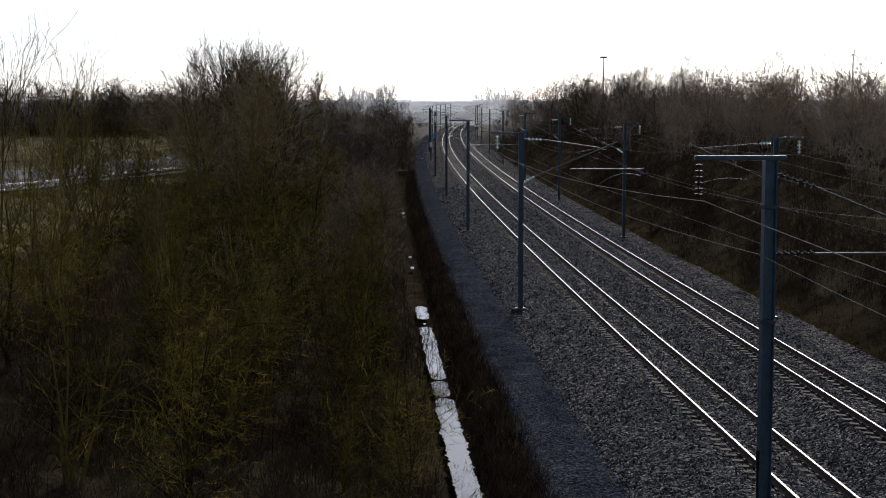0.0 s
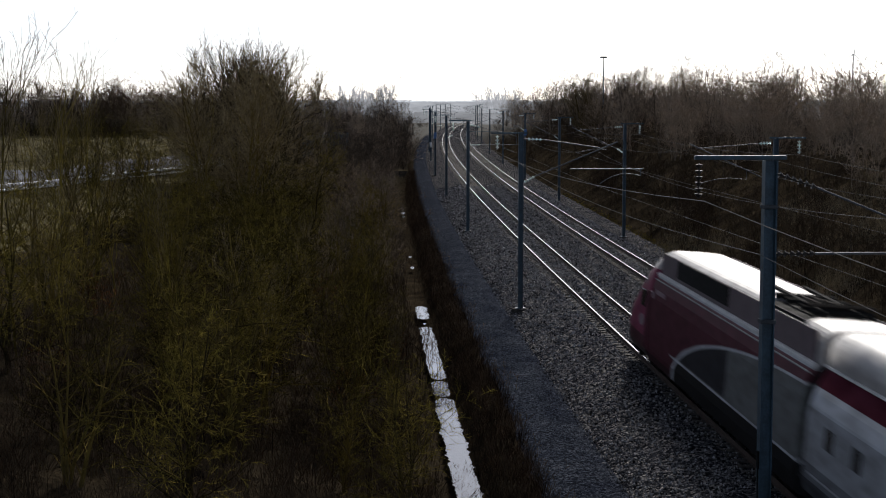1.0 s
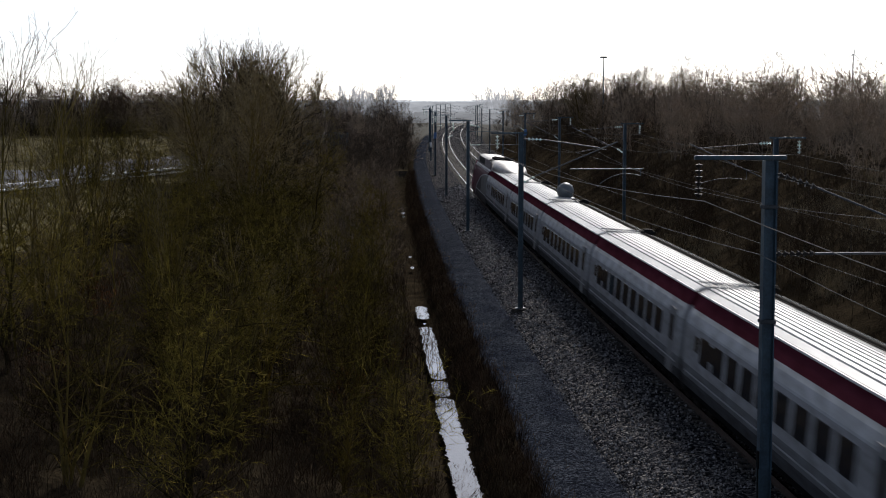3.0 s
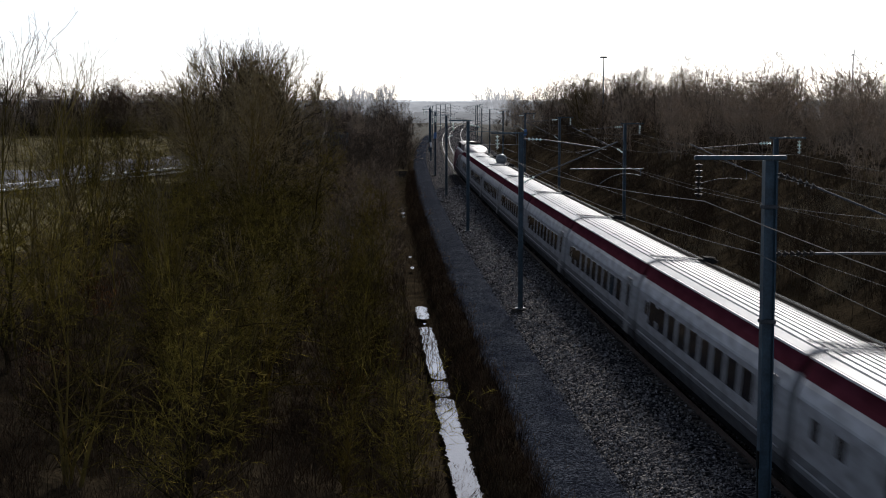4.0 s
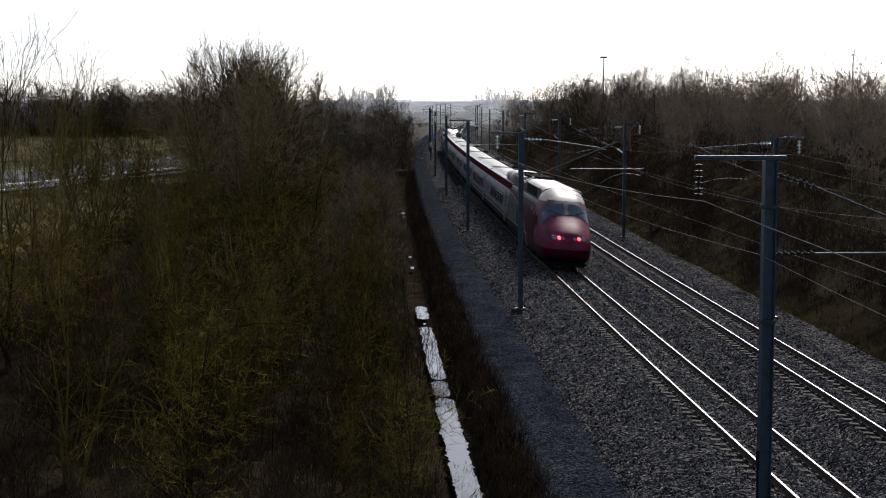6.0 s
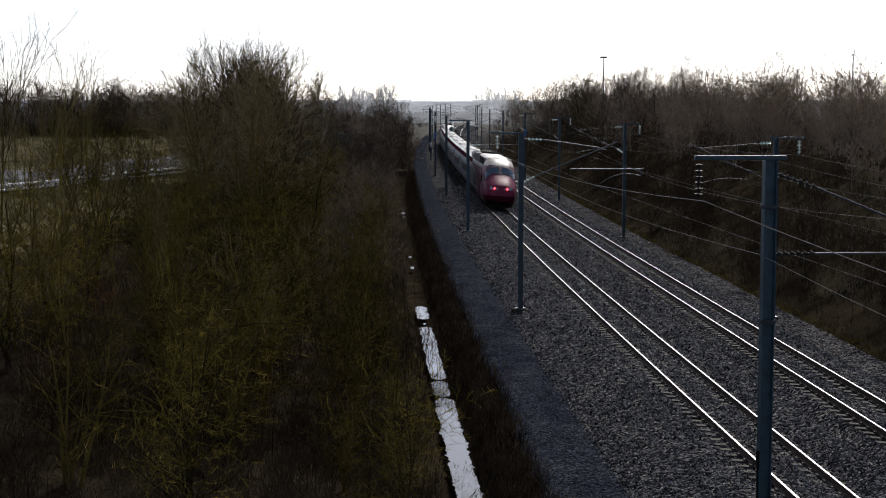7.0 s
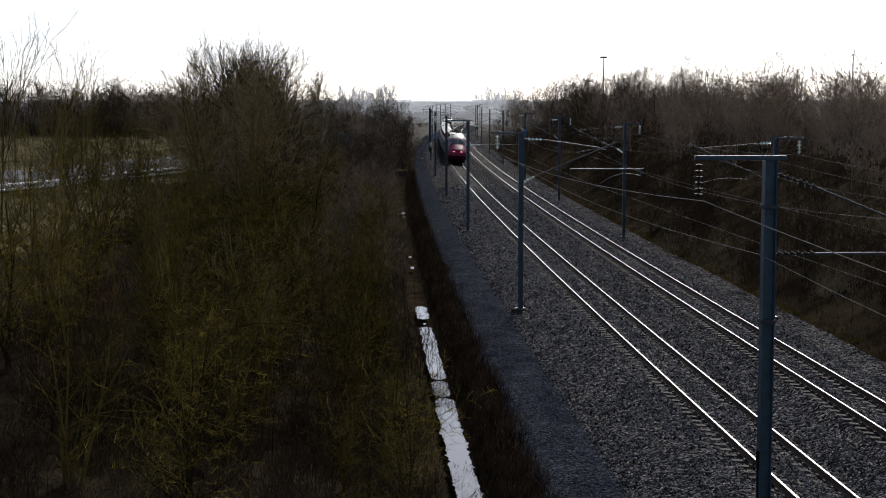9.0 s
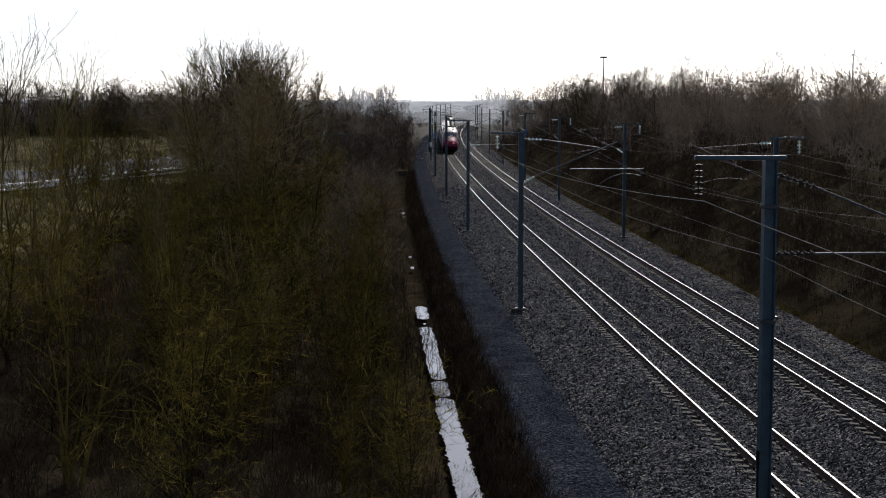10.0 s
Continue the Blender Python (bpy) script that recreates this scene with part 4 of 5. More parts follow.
    for i in range(11):
        d = 1.78 + 0.92 * i / 10
        for j in range(nn + 1):
            x, z = nose_point(d, radians(24 + 132 * j / nn), 0.006)
            vs.append((x, tip - d + 0.003, z + 0.003))
    for i in range(10):
        for j in range(nn):
            q = i * (nn + 1) + j
            fs.append((q, q + 1, q + nn + 2, q + nn + 1))
    part("windscreen_surround", (vs, fs), M_SURROUND, ob, "dark burgundy band round the windscreen", smooth=True)
    for sx in (-1, 1):
        x0, z0 = nose_point(1.84, radians(90 - sx * 14), 0.03)
        x1, z1 = nose_point(2.42, radians(90 - sx * 42), 0.03)
        part("wiper", wires([[(x0, tip - 1.84, z0 + 0.02), ((x0 + x1) / 2, tip - 2.12, (z0 + z1) / 2 + 0.06), (x1, tip - 2.42, z1 + 0.02)]], 0.016, 5), M_BLACK, ob)
    bm = bmesh.new()
    box(bm, (0, tip - 0.9, 0.36), (2.2, 1.1, 0.3), bev=0.1)
    part("snow_guard", bm, M_BLACK, ob)
    v, f = loft([[Vector((p.x * 0.9, p.y, p.z)) for p in body_ring(y)] for y in (-tip, back + 0.01)])
    part("gangway", (v, f), M_BLACK, ob, "dark rubber gangway bellows")
    bogie(ob, tip - 4.2)
    bogie(ob, -tip + 4.2)
    return ob


TAILS = True
_rear = power_car(21.1)
TAILS = False
_front = power_car(22.15)
_c_end = coach(21.845, hump=-1, kind="end")
_c_mid = coach(18.7)
_c_dome = coach(18.7, dome=True)
_c_first = coach(21.845, hump=1, kind="end")
_mids = [_c_mid] + [copy_thing(_c_mid, Matrix()) for _ in range(4)]
TRAIN = [_rear, _c_end] + _mids + [_c_dome, _c_first, _front]


def car_rows(index):
    start = sum(CAR_LENGTHS[:index]) + CAR_LENGTHS[index] / 2
    rows = []
    for i in range(21):
        t = i * 0.5
        s = REAR_AT + SPEED * (t - REAR_TIME) + start
        v = at(s, LEFT, CANT / 2)
        back = index == 0
        rows.append((t, pose(v.x, v.y, v.z, 0, -LEAN if back else LEAN, -math.degrees(heading(s)) + (180 if back else 0))))
    return rows


# ---- trees and brush ----
def limbs(segs, sides=3):
    """Tapered prisms for (p0, p1, r0, r1) rows, all in one go."""
    a = np.array([(*p, *q, r0, r1) for p, q, r0, r1 in segs])
    p0, p1, r0, r1 = a[:, :3], a[:, 3:6], a[:, 6], a[:, 7]
    d = p1 - p0
    d /= np.linalg.norm(d, axis=1)[:, None] + 1e-9
    ref = np.where(np.abs(d[:, 2:3]) > 0.9, np.array([[1.0, 0, 0]]), np.array([[0, 0, 1.0]]))
    u = np.cross(d, ref)
    u /= np.linalg.norm(u, axis=1)[:, None]
    w = np.cross(d, u)
    n = len(a)
    verts = np.zeros((n, 2 * sides, 3))
    for k in range(sides):
        c, s = math.cos(2 * math.pi * k / sides), math.sin(2 * math.pi * k / sides)
        off = c * u + s * w
        verts[:, k] = p0 + off * r0[:, None]
        verts[:, sides + k] = p1 + off * r1[:, None]
    faces = []
    for i in range(n):
        b = i * 2 * sides
        for k in range(sides):
            faces.append((b + k, b + (k + 1) % sides, b + sides + (k + 1) % sides, b + sides + k))
    return verts.reshape(-1, 3).tolist(), faces


def spikes(segs):
    """Slim three-sided spikes that run out to a point, for the outermost twigs."""
    a = np.array([(*p, *q, r0) for p, q, r0, r1 in segs])
    p0, p1, r0 = a[:, :3], a[:, 3:6], a[:, 6]
    d = p1 - p0
    d /= np.linalg.norm(d, axis=1)[:, None] + 1e-9
    ref = np.where(np.abs(d[:, 2:3]) > 0.9, np.array([[1.0, 0, 0]]), np.array([[0, 0, 1.0]]))
    u = np.cross(d, ref)
    u /= np.linalg.norm(u, axis=1)[:, None]
    w = np.cross(d, u)
    n = len(a)
    verts = np.zeros((n, 4, 3))
    for k in range(3):
        verts[:, k] = p0 + (math.cos(2.0944 * k) * u + math.sin(2.0944 * k) * w) * r0[:, None] * 1.25
    verts[:, 3] = p1
    faces = (np.arange(n)[:, None, None] * 4 + np.array([(0, 1, 3), (1, 2, 3), (2, 0, 3)])[None]).reshape(-1, 3)
    return verts.reshape(-1, 3).tolist(), [tuple(f) for f in faces.tolist()]


def joined(a, b):
    k = len(a[0])
    return a[0] + b[0], a[1] + [tuple(i + k for i in f) for f in b[1]]


def grow(rng, height, stems, spread, r0, kids, twig_r, droop=0.0, start=0.25, up=0.5, wide=0.25, coarse=None):
    """Segments of a bare tree: wood (stems and limbs) and twigs."""
    wood, twigs, tips = [], [], []

    def turn(d, ang):
        r = Vector((rng.gauss(0, 1), rng.gauss(0, 1), rng.gauss(0, 1)))
        r = (r - r.dot(d) * d).normalized()
        return (d * math.cos(ang) + r * math.sin(ang)).normalized()

    def branch(p, d, length, r, level):
        n = (coarse or (6, 3, 2 if len(kids) > 2 and twig_r < 0.009 else 1, 1))[level]
        out = wood if level < 2 else tips if level == len(kids) else twigs
        pts = [p]
        for i in range(n):
            d = turn(d, rng.uniform(0.05, 0.22) * (1 + 0.4 * level))
            d = (d + Vector((0, 0, (up if level < 3 else up * 0.6 - droop) * 0.22))).normalized()
            q = p + d * (length / n)
            ra, rb = r * (1 - 0.8 * i / n), r * (1 - 0.8 * (i + 1) / n)
            out.append((p[:], q[:], max(ra, twig_r), max(rb, twig_r * 0.7)))
            p = q
            pts.append((p, d, i + 1))
        if level >= 3 or level >= len(kids):
            return
        for j in range(kids[level]):
            u = start + (1 - start) * (j + rng.random()) / kids[level] if level == 0 else 0.15 + 0.85 * (j + rng.random()) / kids[level]
            k = min(n - 1, int(u * n))
            base = pts[k + 1]
            prev = pts[k][0] if k else pts[0]
            pos = prev.lerp(base[0], u * n - k)
            ang = rng.uniform(0.5, 1.05) * spread
            branch(pos, turn(base[1], ang), length * rng.uniform(0.32, 0.58) * (1.15 - 0.55 * u), r * (1 - 0.75 * u) * 0.55, level + 1)

    for _ in range(stems):
        lean = rng.uniform(0.02, 0.3) if stems > 1 else rng.uniform(0, 0.08)
        d = turn(Vector((0, 0, 1)), lean)
        branch(Vector((rng.uniform(-wide, wide), rng.uniform(-wide, wide), -0.2)) if stems > 1 else Vector((0, 0, -0.2)), d, height * rng.uniform(0.75, 1.0) if stems > 1 else height, r0 * rng.uniform(0.7, 1.1), 0)
    return wood, twigs, tips


def make_tree(name, label, category, seed, mats, **kw):
    rng = random.Random(seed)
    wood, twigs, tips = grow(rng, **kw)
    crown = joined(limbs(twigs, 3), spikes(tips)) if twigs else spikes(tips)
    ob = empty(name, Matrix.Translation((0, 0, -500)), label, category)
    if category == "shrub":
        tagged(part("stem_clump", limbs(wood, 3), mats[0], ob), kind="stuff")
    else:
        part("trunk", limbs(wood, 4), mats[0], ob)
    tagged(part("crown", crown, mats[1], ob), kind="stuff")
    return ob


LOW = (4, 2, 1, 1)
TREES = [make_tree("bare_tree", "bare mossy broadleaf tree in winter among brush", "tree", 10 + i, (M_BARK, M_TWIGGREEN), height=6.0, stems=(4, 5, 3, 4)[i], spread=1.2, r0=0.075, kids=(9, 7, 6), twig_r=0.006, start=0.08, up=0.15, droop=0.2) for i in range(4)]
TALL = [make_tree("tall_tree", "tall bare broadleaf tree in winter", "tree", 30 + i, (M_BARK, M_TWIG), height=11.5, stems=(3, 2, 3)[i], spread=0.95, r0=0.12, kids=(14, 9, 7), twig_r=0.0085, start=0.12, up=0.35) for i in range(3)]
BIRCH = [make_tree("birch", "slender birch with a dense cone of fine brown twigs", "tree", 40 + i, (M_BARK, M_TWIG), height=9.5, stems=1, spread=0.6, r0=0.09, kids=(40, 9, 5), twig_r=0.011, start=0.10, up=0.6, coarse=(8, 2, 1, 1)) for i in range(2)]
POLES = [make_tree("sapling", "slender bare sapling with upright twigs", "tree", 50 + i, (M_TWIGGREEN, M_TWIG), height=9.0, stems=(1, 2, 3)[i], spread=0.5, r0=0.05, kids=(20, 6, 2), twig_r=0.0075, start=0.22, up=0.95) for i in range(3)]
SHRUBS = [make_tree("shrub", "leafless brown shrub thicket", "shrub", 70 + i, (M_BRUSH, M_BRUSH), height=2.6, stems=13, spread=1.0, r0=0.02, kids=(5, 4), twig_r=0.008, start=0.05, wide=1.5, up=0.3, coarse=LOW) for i in range(4)]
RUSTY = [make_tree("shrub", "shrub still holding withered orange-brown leaves", "shrub", 76 + i, (M_BRUSH, M_RUSTY), height=1.8, stems=9, spread=1.1, r0=0.015, kids=(6, 7), twig_r=0.008, start=0.1, wide=0.8, up=0.1, coarse=LOW) for i in range(2)]
WEEDS = [make_tree("brush", "low dead brush on the railway verge", "shrub", 80 + i, (M_VERGE, M_VERGE), height=1.0, stems=12, spread=1.0, r0=0.01, kids=(4, 3), twig_r=0.005, start=0.05, wide=0.7, up=0.3, coarse=LOW) for i in range(3)]
FARS = [make_tree("wood_tree", "bare tree of the wood above the railway cutting", "tree", 90 + i, (M_TWIGFAR, M_TWIGFAR), height=8.0, stems=(3, 2, 4, 3)[i], spread=1.2, r0=0.09, kids=(8, 7, 6), twig_r=0.0095, start=0.06, up=0.35, coarse=(5, 2, 1, 1)) for i in range(4)]
HEDGE = [make_tree("hedge_tree", "bare dark tree of the hedge behind the meadow", "tree", 120 + i, (M_TWIG, M_TWIGFAR), height=9.0, stems=(3, 4)[i], spread=1.0, r0=0.12, kids=(7, 6, 4), twig_r=0.020, start=0.05, up=0.4, coarse=(5, 2, 1, 1)) for i in range(2)]
THICK = [make_tree("bush", "dense bare brown bush beside the drainage ditch", "shrub", 140 + i, (M_TWIGFAR, M_TWIGFAR), height=4.2, stems=8, spread=1.05, r0=0.03, kids=(7, 7), twig_r=0.0105, start=0.05, wide=0.9, up=0.25, coarse=LOW) for i in range(3)]

_rng = random.Random(5)


def plant(kinds, s, o, size, group, label="", wide=1.0, sink=0.05):
    src = _rng.choice(kinds)
    v = at(s, o, ground_z(s, o) - sink)
    k = size * _rng.uniform(0.92, 1.08)
    m = Matrix.Translation(v) @ Matrix.Rotation(_rng.uniform(0, 6.28), 4, 'Z') @ Matrix.Rotation(_rng.uniform(-0.05, 0.05), 4, 'X') @ Matrix.Diagonal((k * wide, k * wide, k, 1))
    ob = copy_thing(src, m)
    return tagged(ob, label, group=group)


def thicket(name, label, kinds, places, mat):
    """Bushes too many to tell apart, grown together into one mass."""
    r = _rng
    vs, fs, base = [], [], 0
    data = {}
    for k in kinds:
        for c in k.children:
            me = c.data
            co = np.zeros(len(me.vertices) * 3)
            me.vertices.foreach_get("co", co)
            data.setdefault(k.name, []).append((co.reshape(-1, 3), [tuple(p.vertices) for p in me.polygons]))
    for s, o, size, wide in places:
        if o > 12:
            size *= float(np.interp(s, [60, 150], [0.5, 1.0]))
        src = data[r.choice(kinds).name]
        a = r.uniform(0, 6.28)
        rot = np.array([[math.cos(a), -math.sin(a), 0], [math.sin(a), math.cos(a), 0], [0, 0, 1]])
        v = np.array(at(s, o, ground_z(s, o) - 0.05))
        for co, faces in src:
            vs.append((co * np.array([size * wide, size * wide, size])) @ rot.T + v)
            fs += [tuple(i + base for i in f) for f in faces]
            base += len(co)
    tagged(part(name, (np.concatenate(vs).tolist(), fs), mat), label, "brush", kind="stuff")


def build_woods():
    r = _rng
    # left of the ditch: thicket of mossy trees
    s = 35.0
    while s < 118:
        reach = 13.0 + s * 0.21
        o = -12.3
        while o > -reach:
            plant(TREES, s + r.uniform(-1.5, 1.5), o + r.uniform(-1, 1), r.uniform(0.72, 1.08) * (0.72 if o > -14 else 1.0), "trees beside the ditch")
            o -= 3.4 if s < 60 else 4.6
        s += 4.0 if s < 60 else 7.5
    for _ in range(70):
        s = 33 + 70 * r.random()
        plant(SHRUBS, s, -10.9 - 13 * r.random() ** 1.3, r.uniform(0.5, 1.0), "shrubs beside the ditch")
    for x, y, k in ((-12.6, 45, 1.15), (-13.2, 52, 0.7), (-11.6, 47, 0.7), (-14, 58, 1.15), (-13.3, 62, 0.7), (-12.5, 66, 0.6), (-11.5, 60, 0.9), (-9, 50, 0.75), (-6, 48, 0.7), (-5, 60, 0.75), (-2.8, 55, 0.65), (-1.6, 47, 0.55), (-16.5, 72, 1.1)):
        plant(POLES, *locate(x, y), k * (0.82 if k > 0.95 else 0.8), "saplings beside the ditch")
    # the tall clump
    for x, y, k in ((-13.5, 87, 1.0), (-14.4, 94, 1.0), (-12.4, 92, 1.08), (-11.2, 84, 1.05), (-10.4, 94, 1.08), (-10.2, 89, 1.0), (-10.8, 104, 1.05), (-13.5, 100, 1.0)):
        plant(TALL, *locate(x, y), k * 0.85, "tall trees beside the ditch")
    for i in range(16):
        y = r.uniform(112, 138)
        plant(BIRCH, *locate(-(0.100 + 0.052 * (i + r.random()) / 16) * y, y), r.uniform(0.74, 0.94) + 0.06 * math.sin(math.pi * i / 15), "birches behind the thicket")
    for x, y, k in ((-11.2, 44, 0.9), (-9.2, 52, 1.0), (-12.6, 56, 1.1), (-7.9, 60, 0.9), (-3.0, 49, 0.8), (-5.6, 72, 1.0), (-10.4, 66, 1.0), (-2.2, 58, 0.8)):
        plant(RUSTY, *locate(x, y), k, "withered shrubs in the thicket")
    # birches over the wood
    for x, y, k in ((-17.0, 205, 0.82), (-16.5, 209, 0.74), (-14.9, 210, 0.6)):
        plant(BIRCH, *locate(x, y), k, "slender trees over the wood", wide=0.85)
    for _ in range(40):
        plant(SHRUBS, r.uniform(31, 46), -r.uniform(10.9, 22), r.uniform(0.35, 0.75), "shrubs beside the ditch")
    for x, y, k in ((-7.6, 72, 1.05), (-6.2, 66, 0.95), (-9.6, 70, 1.0), (-5.0, 78, 0.9)):
        plant(TREES, *locate(x, y), k, "trees beside the ditch", "wide arching bare shrub tree with mossy limbs", wide=1.25)
    # trees running along the line, left
    for _ in range(85):
        s = 112 + 220 * r.random() ** 1.2
        o = -13.0 - r.random() * (5 + (s - 112) * 0.06)
        k = r.uniform(0.62, 0.85) if o < -16 else r.uniform(0.5, 0.7)
        plant(FARS, s, o, k * (0.38 if s < 165 else 1.0), "trees along the line")
    for s, o, k in ((232, -11.4, 1.15), (238, -10.9, 1.25), (244, -10.9, 1.25), (240, -13, 1.25), (250, -11.5, 1.2), (228, -13.5, 1.0), (246, -12.5, 1.2), (236, -9.6, 1.05), (248, -9.4, 1.1), (256, -9.2, 1.1), (222, -10.4, 0.85), (212, -11.2, 0.8)):
        plant(FARS, s, o, k, "round trees by the line")
    for _ in range(75):
        s = 85 + 190 * r.random()
        plant(THICK, s, -r.uniform(10.8, 14.5), r.uniform(0.4, 0.7), "shrubs along the ditch")
    for _ in range(40):
        plant(THICK, 110 + 160 * r.random(), -r.uniform(11.3, 13.5), r.uniform(0.35, 0.75), "shrubs along the ditch")
    # hedge over the meadow, left
    for i in range(40):
        x = -74 + 46 * (i + r.random()) / 40
        plant(HEDGE, *locate(x, r.uniform(236, 268)), r.uniform(0.8, 1.02), "hedge trees over the meadow")
        plant(HEDGE, *locate(x, r.uniform(226, 240)), r.uniform(0.55, 0.75), "hedge trees over the meadow", wide=1.5)
    # verge between path and ditch
    for i in range(110):
        s = 32 + 190 * ((i + r.random()) / 110) ** 1.2
        plant(WEEDS, s, r.uniform(-9.0, -8.15), r.uniform(0.5, 1.0), "brush on the verge")
    # right side of the cutting
    thicket("slope_brush", "leafless brown brush covering the cutting slope", SHRUBS, [(46 + 250 * ((i + r.random()) / 190) ** 1.35, 8.0 + 12 * r.random(), r.uniform(0.6, 1.25), 1.0) for i in range(190)] + [(44 + 110 * (i + r.random()) / 60, r.uniform(7.5, 11.5), r.uniform(0.4, 0.8), 1.1) for i in range(60)], M_BRUSH)
    thicket("underwood", "dense bare underwood above the cutting", THICK, [(58 + 340 * ((i + r.random()) / 120) ** 1.2, 15 + 24 * r.random(), r.uniform(0.8, 1.25), 1.3) for i in range(120)] + [(120 + 190 * (i + r.random()) / 70, 17 + 22 * r.random(), r.uniform(1.3, 1.75), 1.0) for i in range(70)] + [(80 + 55 * r.random(), 18 + 20 * r.random(), r.uniform(1.4, 1.9), 1.2) for i in range(45)], M_TWIGFAR)
    thicket("underwood", "dense bare underwood along the line", THICK, [(115 + 190 * r.random(), -r.uniform(11.5, 24), r.uniform(0.6, 1.0), 1.3) for i in range(60)] + [(85 + 95 * r.random(), -r.uniform(11.8, 30), r.uniform(0.3, 0.5), 1.6) for i in range(90)], M_TWIGFAR)
    thicket("underwood", "dark dense underwood of the hedge", THICK, [(*locate(-80 + 52 * r.random(), r.uniform(228, 270)), r.uniform(1.55, 2.05), 1.2) for i in range(60)], M_BRUSH)
    thicket("ditch_brush", "dead brush hanging over the drainage ditch", WEEDS, [(81 + 110 * r.random(), -r.uniform(8.7, 9.4), r.uniform(0.5, 0.8), 1.2) for i in range(40)] + [(q, -r.uniform(9.5, 10.2), r.uniform(0.35, 0.55), 1.3) for q in (54.0, 54.2, 54.5, 54.8, 55.0, 55.2, 55.4, 56.0, 56.4, 56.8, 57.4, 57.9, 71.4, 71.6, 71.8, 72.0, 72.2, 72.4)], M_VERGE)
    thicket("round_thicket", "dense round thicket by the line", THICK, [(226 + 32 * r.random(), -r.uniform(10.3, 14), r.uniform(1.5, 2.1), 0.9) for i in range(14)], M_TWIGFAR)
    thicket("far_hedge", "rows of bare hedges across the far fields", THICK, [(300 + 420 * r.random(), r.choice((-1, 1)) * r.uniform(10, 75), r.uniform(0.45, 0.95), 1.5) for i in range(70)], M_TWIGFAR)
    thicket("meadow_brush", "brown bramble and brush along the meadow's edge", SHRUBS, [(*locate(-80 + 56 * (i + r.random()) / 55, r.uniform(212, 228)), r.uniform(0.5, 1.15), 1.1) for i in range(55)], M_BRUSH)
    for i in range(16):
        y = r.uniform(105, 190)
        plant(POLES, *locate(-(0.15 + 0.13 * (i + r.random()) / 16) * y, y), r.uniform(0.4, 0.62), "saplings in the meadow")
    for i in range(135):
        s = 62 + 380 * ((i + r.random()) / 135) ** 1.15
        k = float(np.interp(s, [60, 85, 110, 140, 220, 300, 450], [0.2, 0.26, 0.45, 0.8, 1.12, 1.2, 1.0]))
        plant(FARS, s, 13.5 + (12 + s * 0.06) * r.random() ** 1.3, k * r.uniform(0.8, 1.0), "wood above the cutting")
    for x, y, k in ((26.4, 178, 1.0), (28.6, 180, 1.1), (30.6, 182, 1.05), (30.2, 150, 0.92), (32.2, 152, 1.0), (33.8, 149, 0.95), (21.5, 186, 0.95), (24.0, 188, 1.0)):
        plant(FARS, *locate(x, y), k, "wood above the cutting", "round-crowned bare tree standing over the wood")
    plant(TALL, *locate(17.8, 190), 0.82, "wood above the cutting")
    plant(TALL, *locate(19.0, 192), 0.75, "wood above the cutting")


build_woods()
for _src in TREES + TALL + BIRCH + RUSTY + POLES + SHRUBS + WEEDS + FARS + HEDGE + THICK:
    for _o in list(_src.children):
        bpy.data.objects.remove(_o)
    bpy.data.objects.remove(_src)


# ---- dead grass and bramble ----
def tufts(name, label, mat, n, place, height, seed):
    """Blades of dead grass, each a slim three-sided spike."""
    rs = np.random.RandomState(seed)
    verts, faces = [], []
    for _ in range(n):
        s, o = place(rs)
        v = at(s, o, ground_z(s, o) - 0.02)
        for _k in range(5):
            h = height * rs.uniform(0.5, 1.2)
            a = rs.uniform(0, 6.28)
            lean = rs.uniform(0.1, 0.7) * h
            x, y = v.x + rs.uniform(-0.18, 0.18), v.y + rs.uniform(-0.18, 0.18)
            w_ = rs.uniform(0.008, 0.016)
            b = len(verts)
            for q in range(3):
                verts.append((x + w_ * math.cos(a + 2.09 * q), y + w_ * math.sin(a + 2.09 * q), v.z))
            verts.append((x + lean * math.cos(a), y + lean * math.sin(a), v.z + h))
            faces += [(b, b + 1, b + 3), (b + 1, b + 2, b + 3), (b + 2, b, b + 3)]
    tagged(part(name, (verts, faces), mat), label, "dry grass", kind="stuff")


tufts("dead_grass", "dry straw-coloured grass on the cutting slope", M_STRAW, 2600, lambda q: (45 + 130 * q.rand() ** 1.4, q.uniform(6.9, 16)), 0.38, 4)
_HAY = [(80, 10, 1.6), (83, 15, 2.6), (100, 7.6, 1.5), (92, 8.2, 1.2), (74, 12.5, 1.4), (110, 9, 1.5), (88, 13, 1.6), (70, 9.0, 1.0)]


def hay_spot(q):
    s, o, w_ = _HAY[q.randint(len(_HAY))]
    return s + q.normal(0, w_ * 1.3), o + q.normal(0, w_ * 0.45)


tufts("dead_grass", "pale arching clumps of dead grass on the cutting slope", M_HAY, 1500, hay_spot, 0.5, 5)
tufts("dead_grass", "short mossy grass along the edge of the walkway", M_TWIGGREEN, 1500, lambda q: (50 + 110 * q.rand() ** 1.3, q.normal(7.05, 0.12)), 0.13, 15)
tufts("dead_grass", "pale dry grass on the ditch bank", M_HAY, 1300, lambda q: (185 + 80 * q.rand(), q.uniform(-10.8, -9.0)), 0.55, 16)
tufts("dead_grass", "dry brown grass and bramble on the verge", M_VERGE, 4200, lambda q: (32 + 180 * q.rand() ** 1.5, q.uniform(-9.25, -8.0)), 0.42, 6)
tufts("dead_grass", "dead grass and bramble under the trees", M_BRUSH, 5000, lambda q: (32 + 60 * q.rand(), -10.5 - 14 * q.rand()), 0.6, 8)


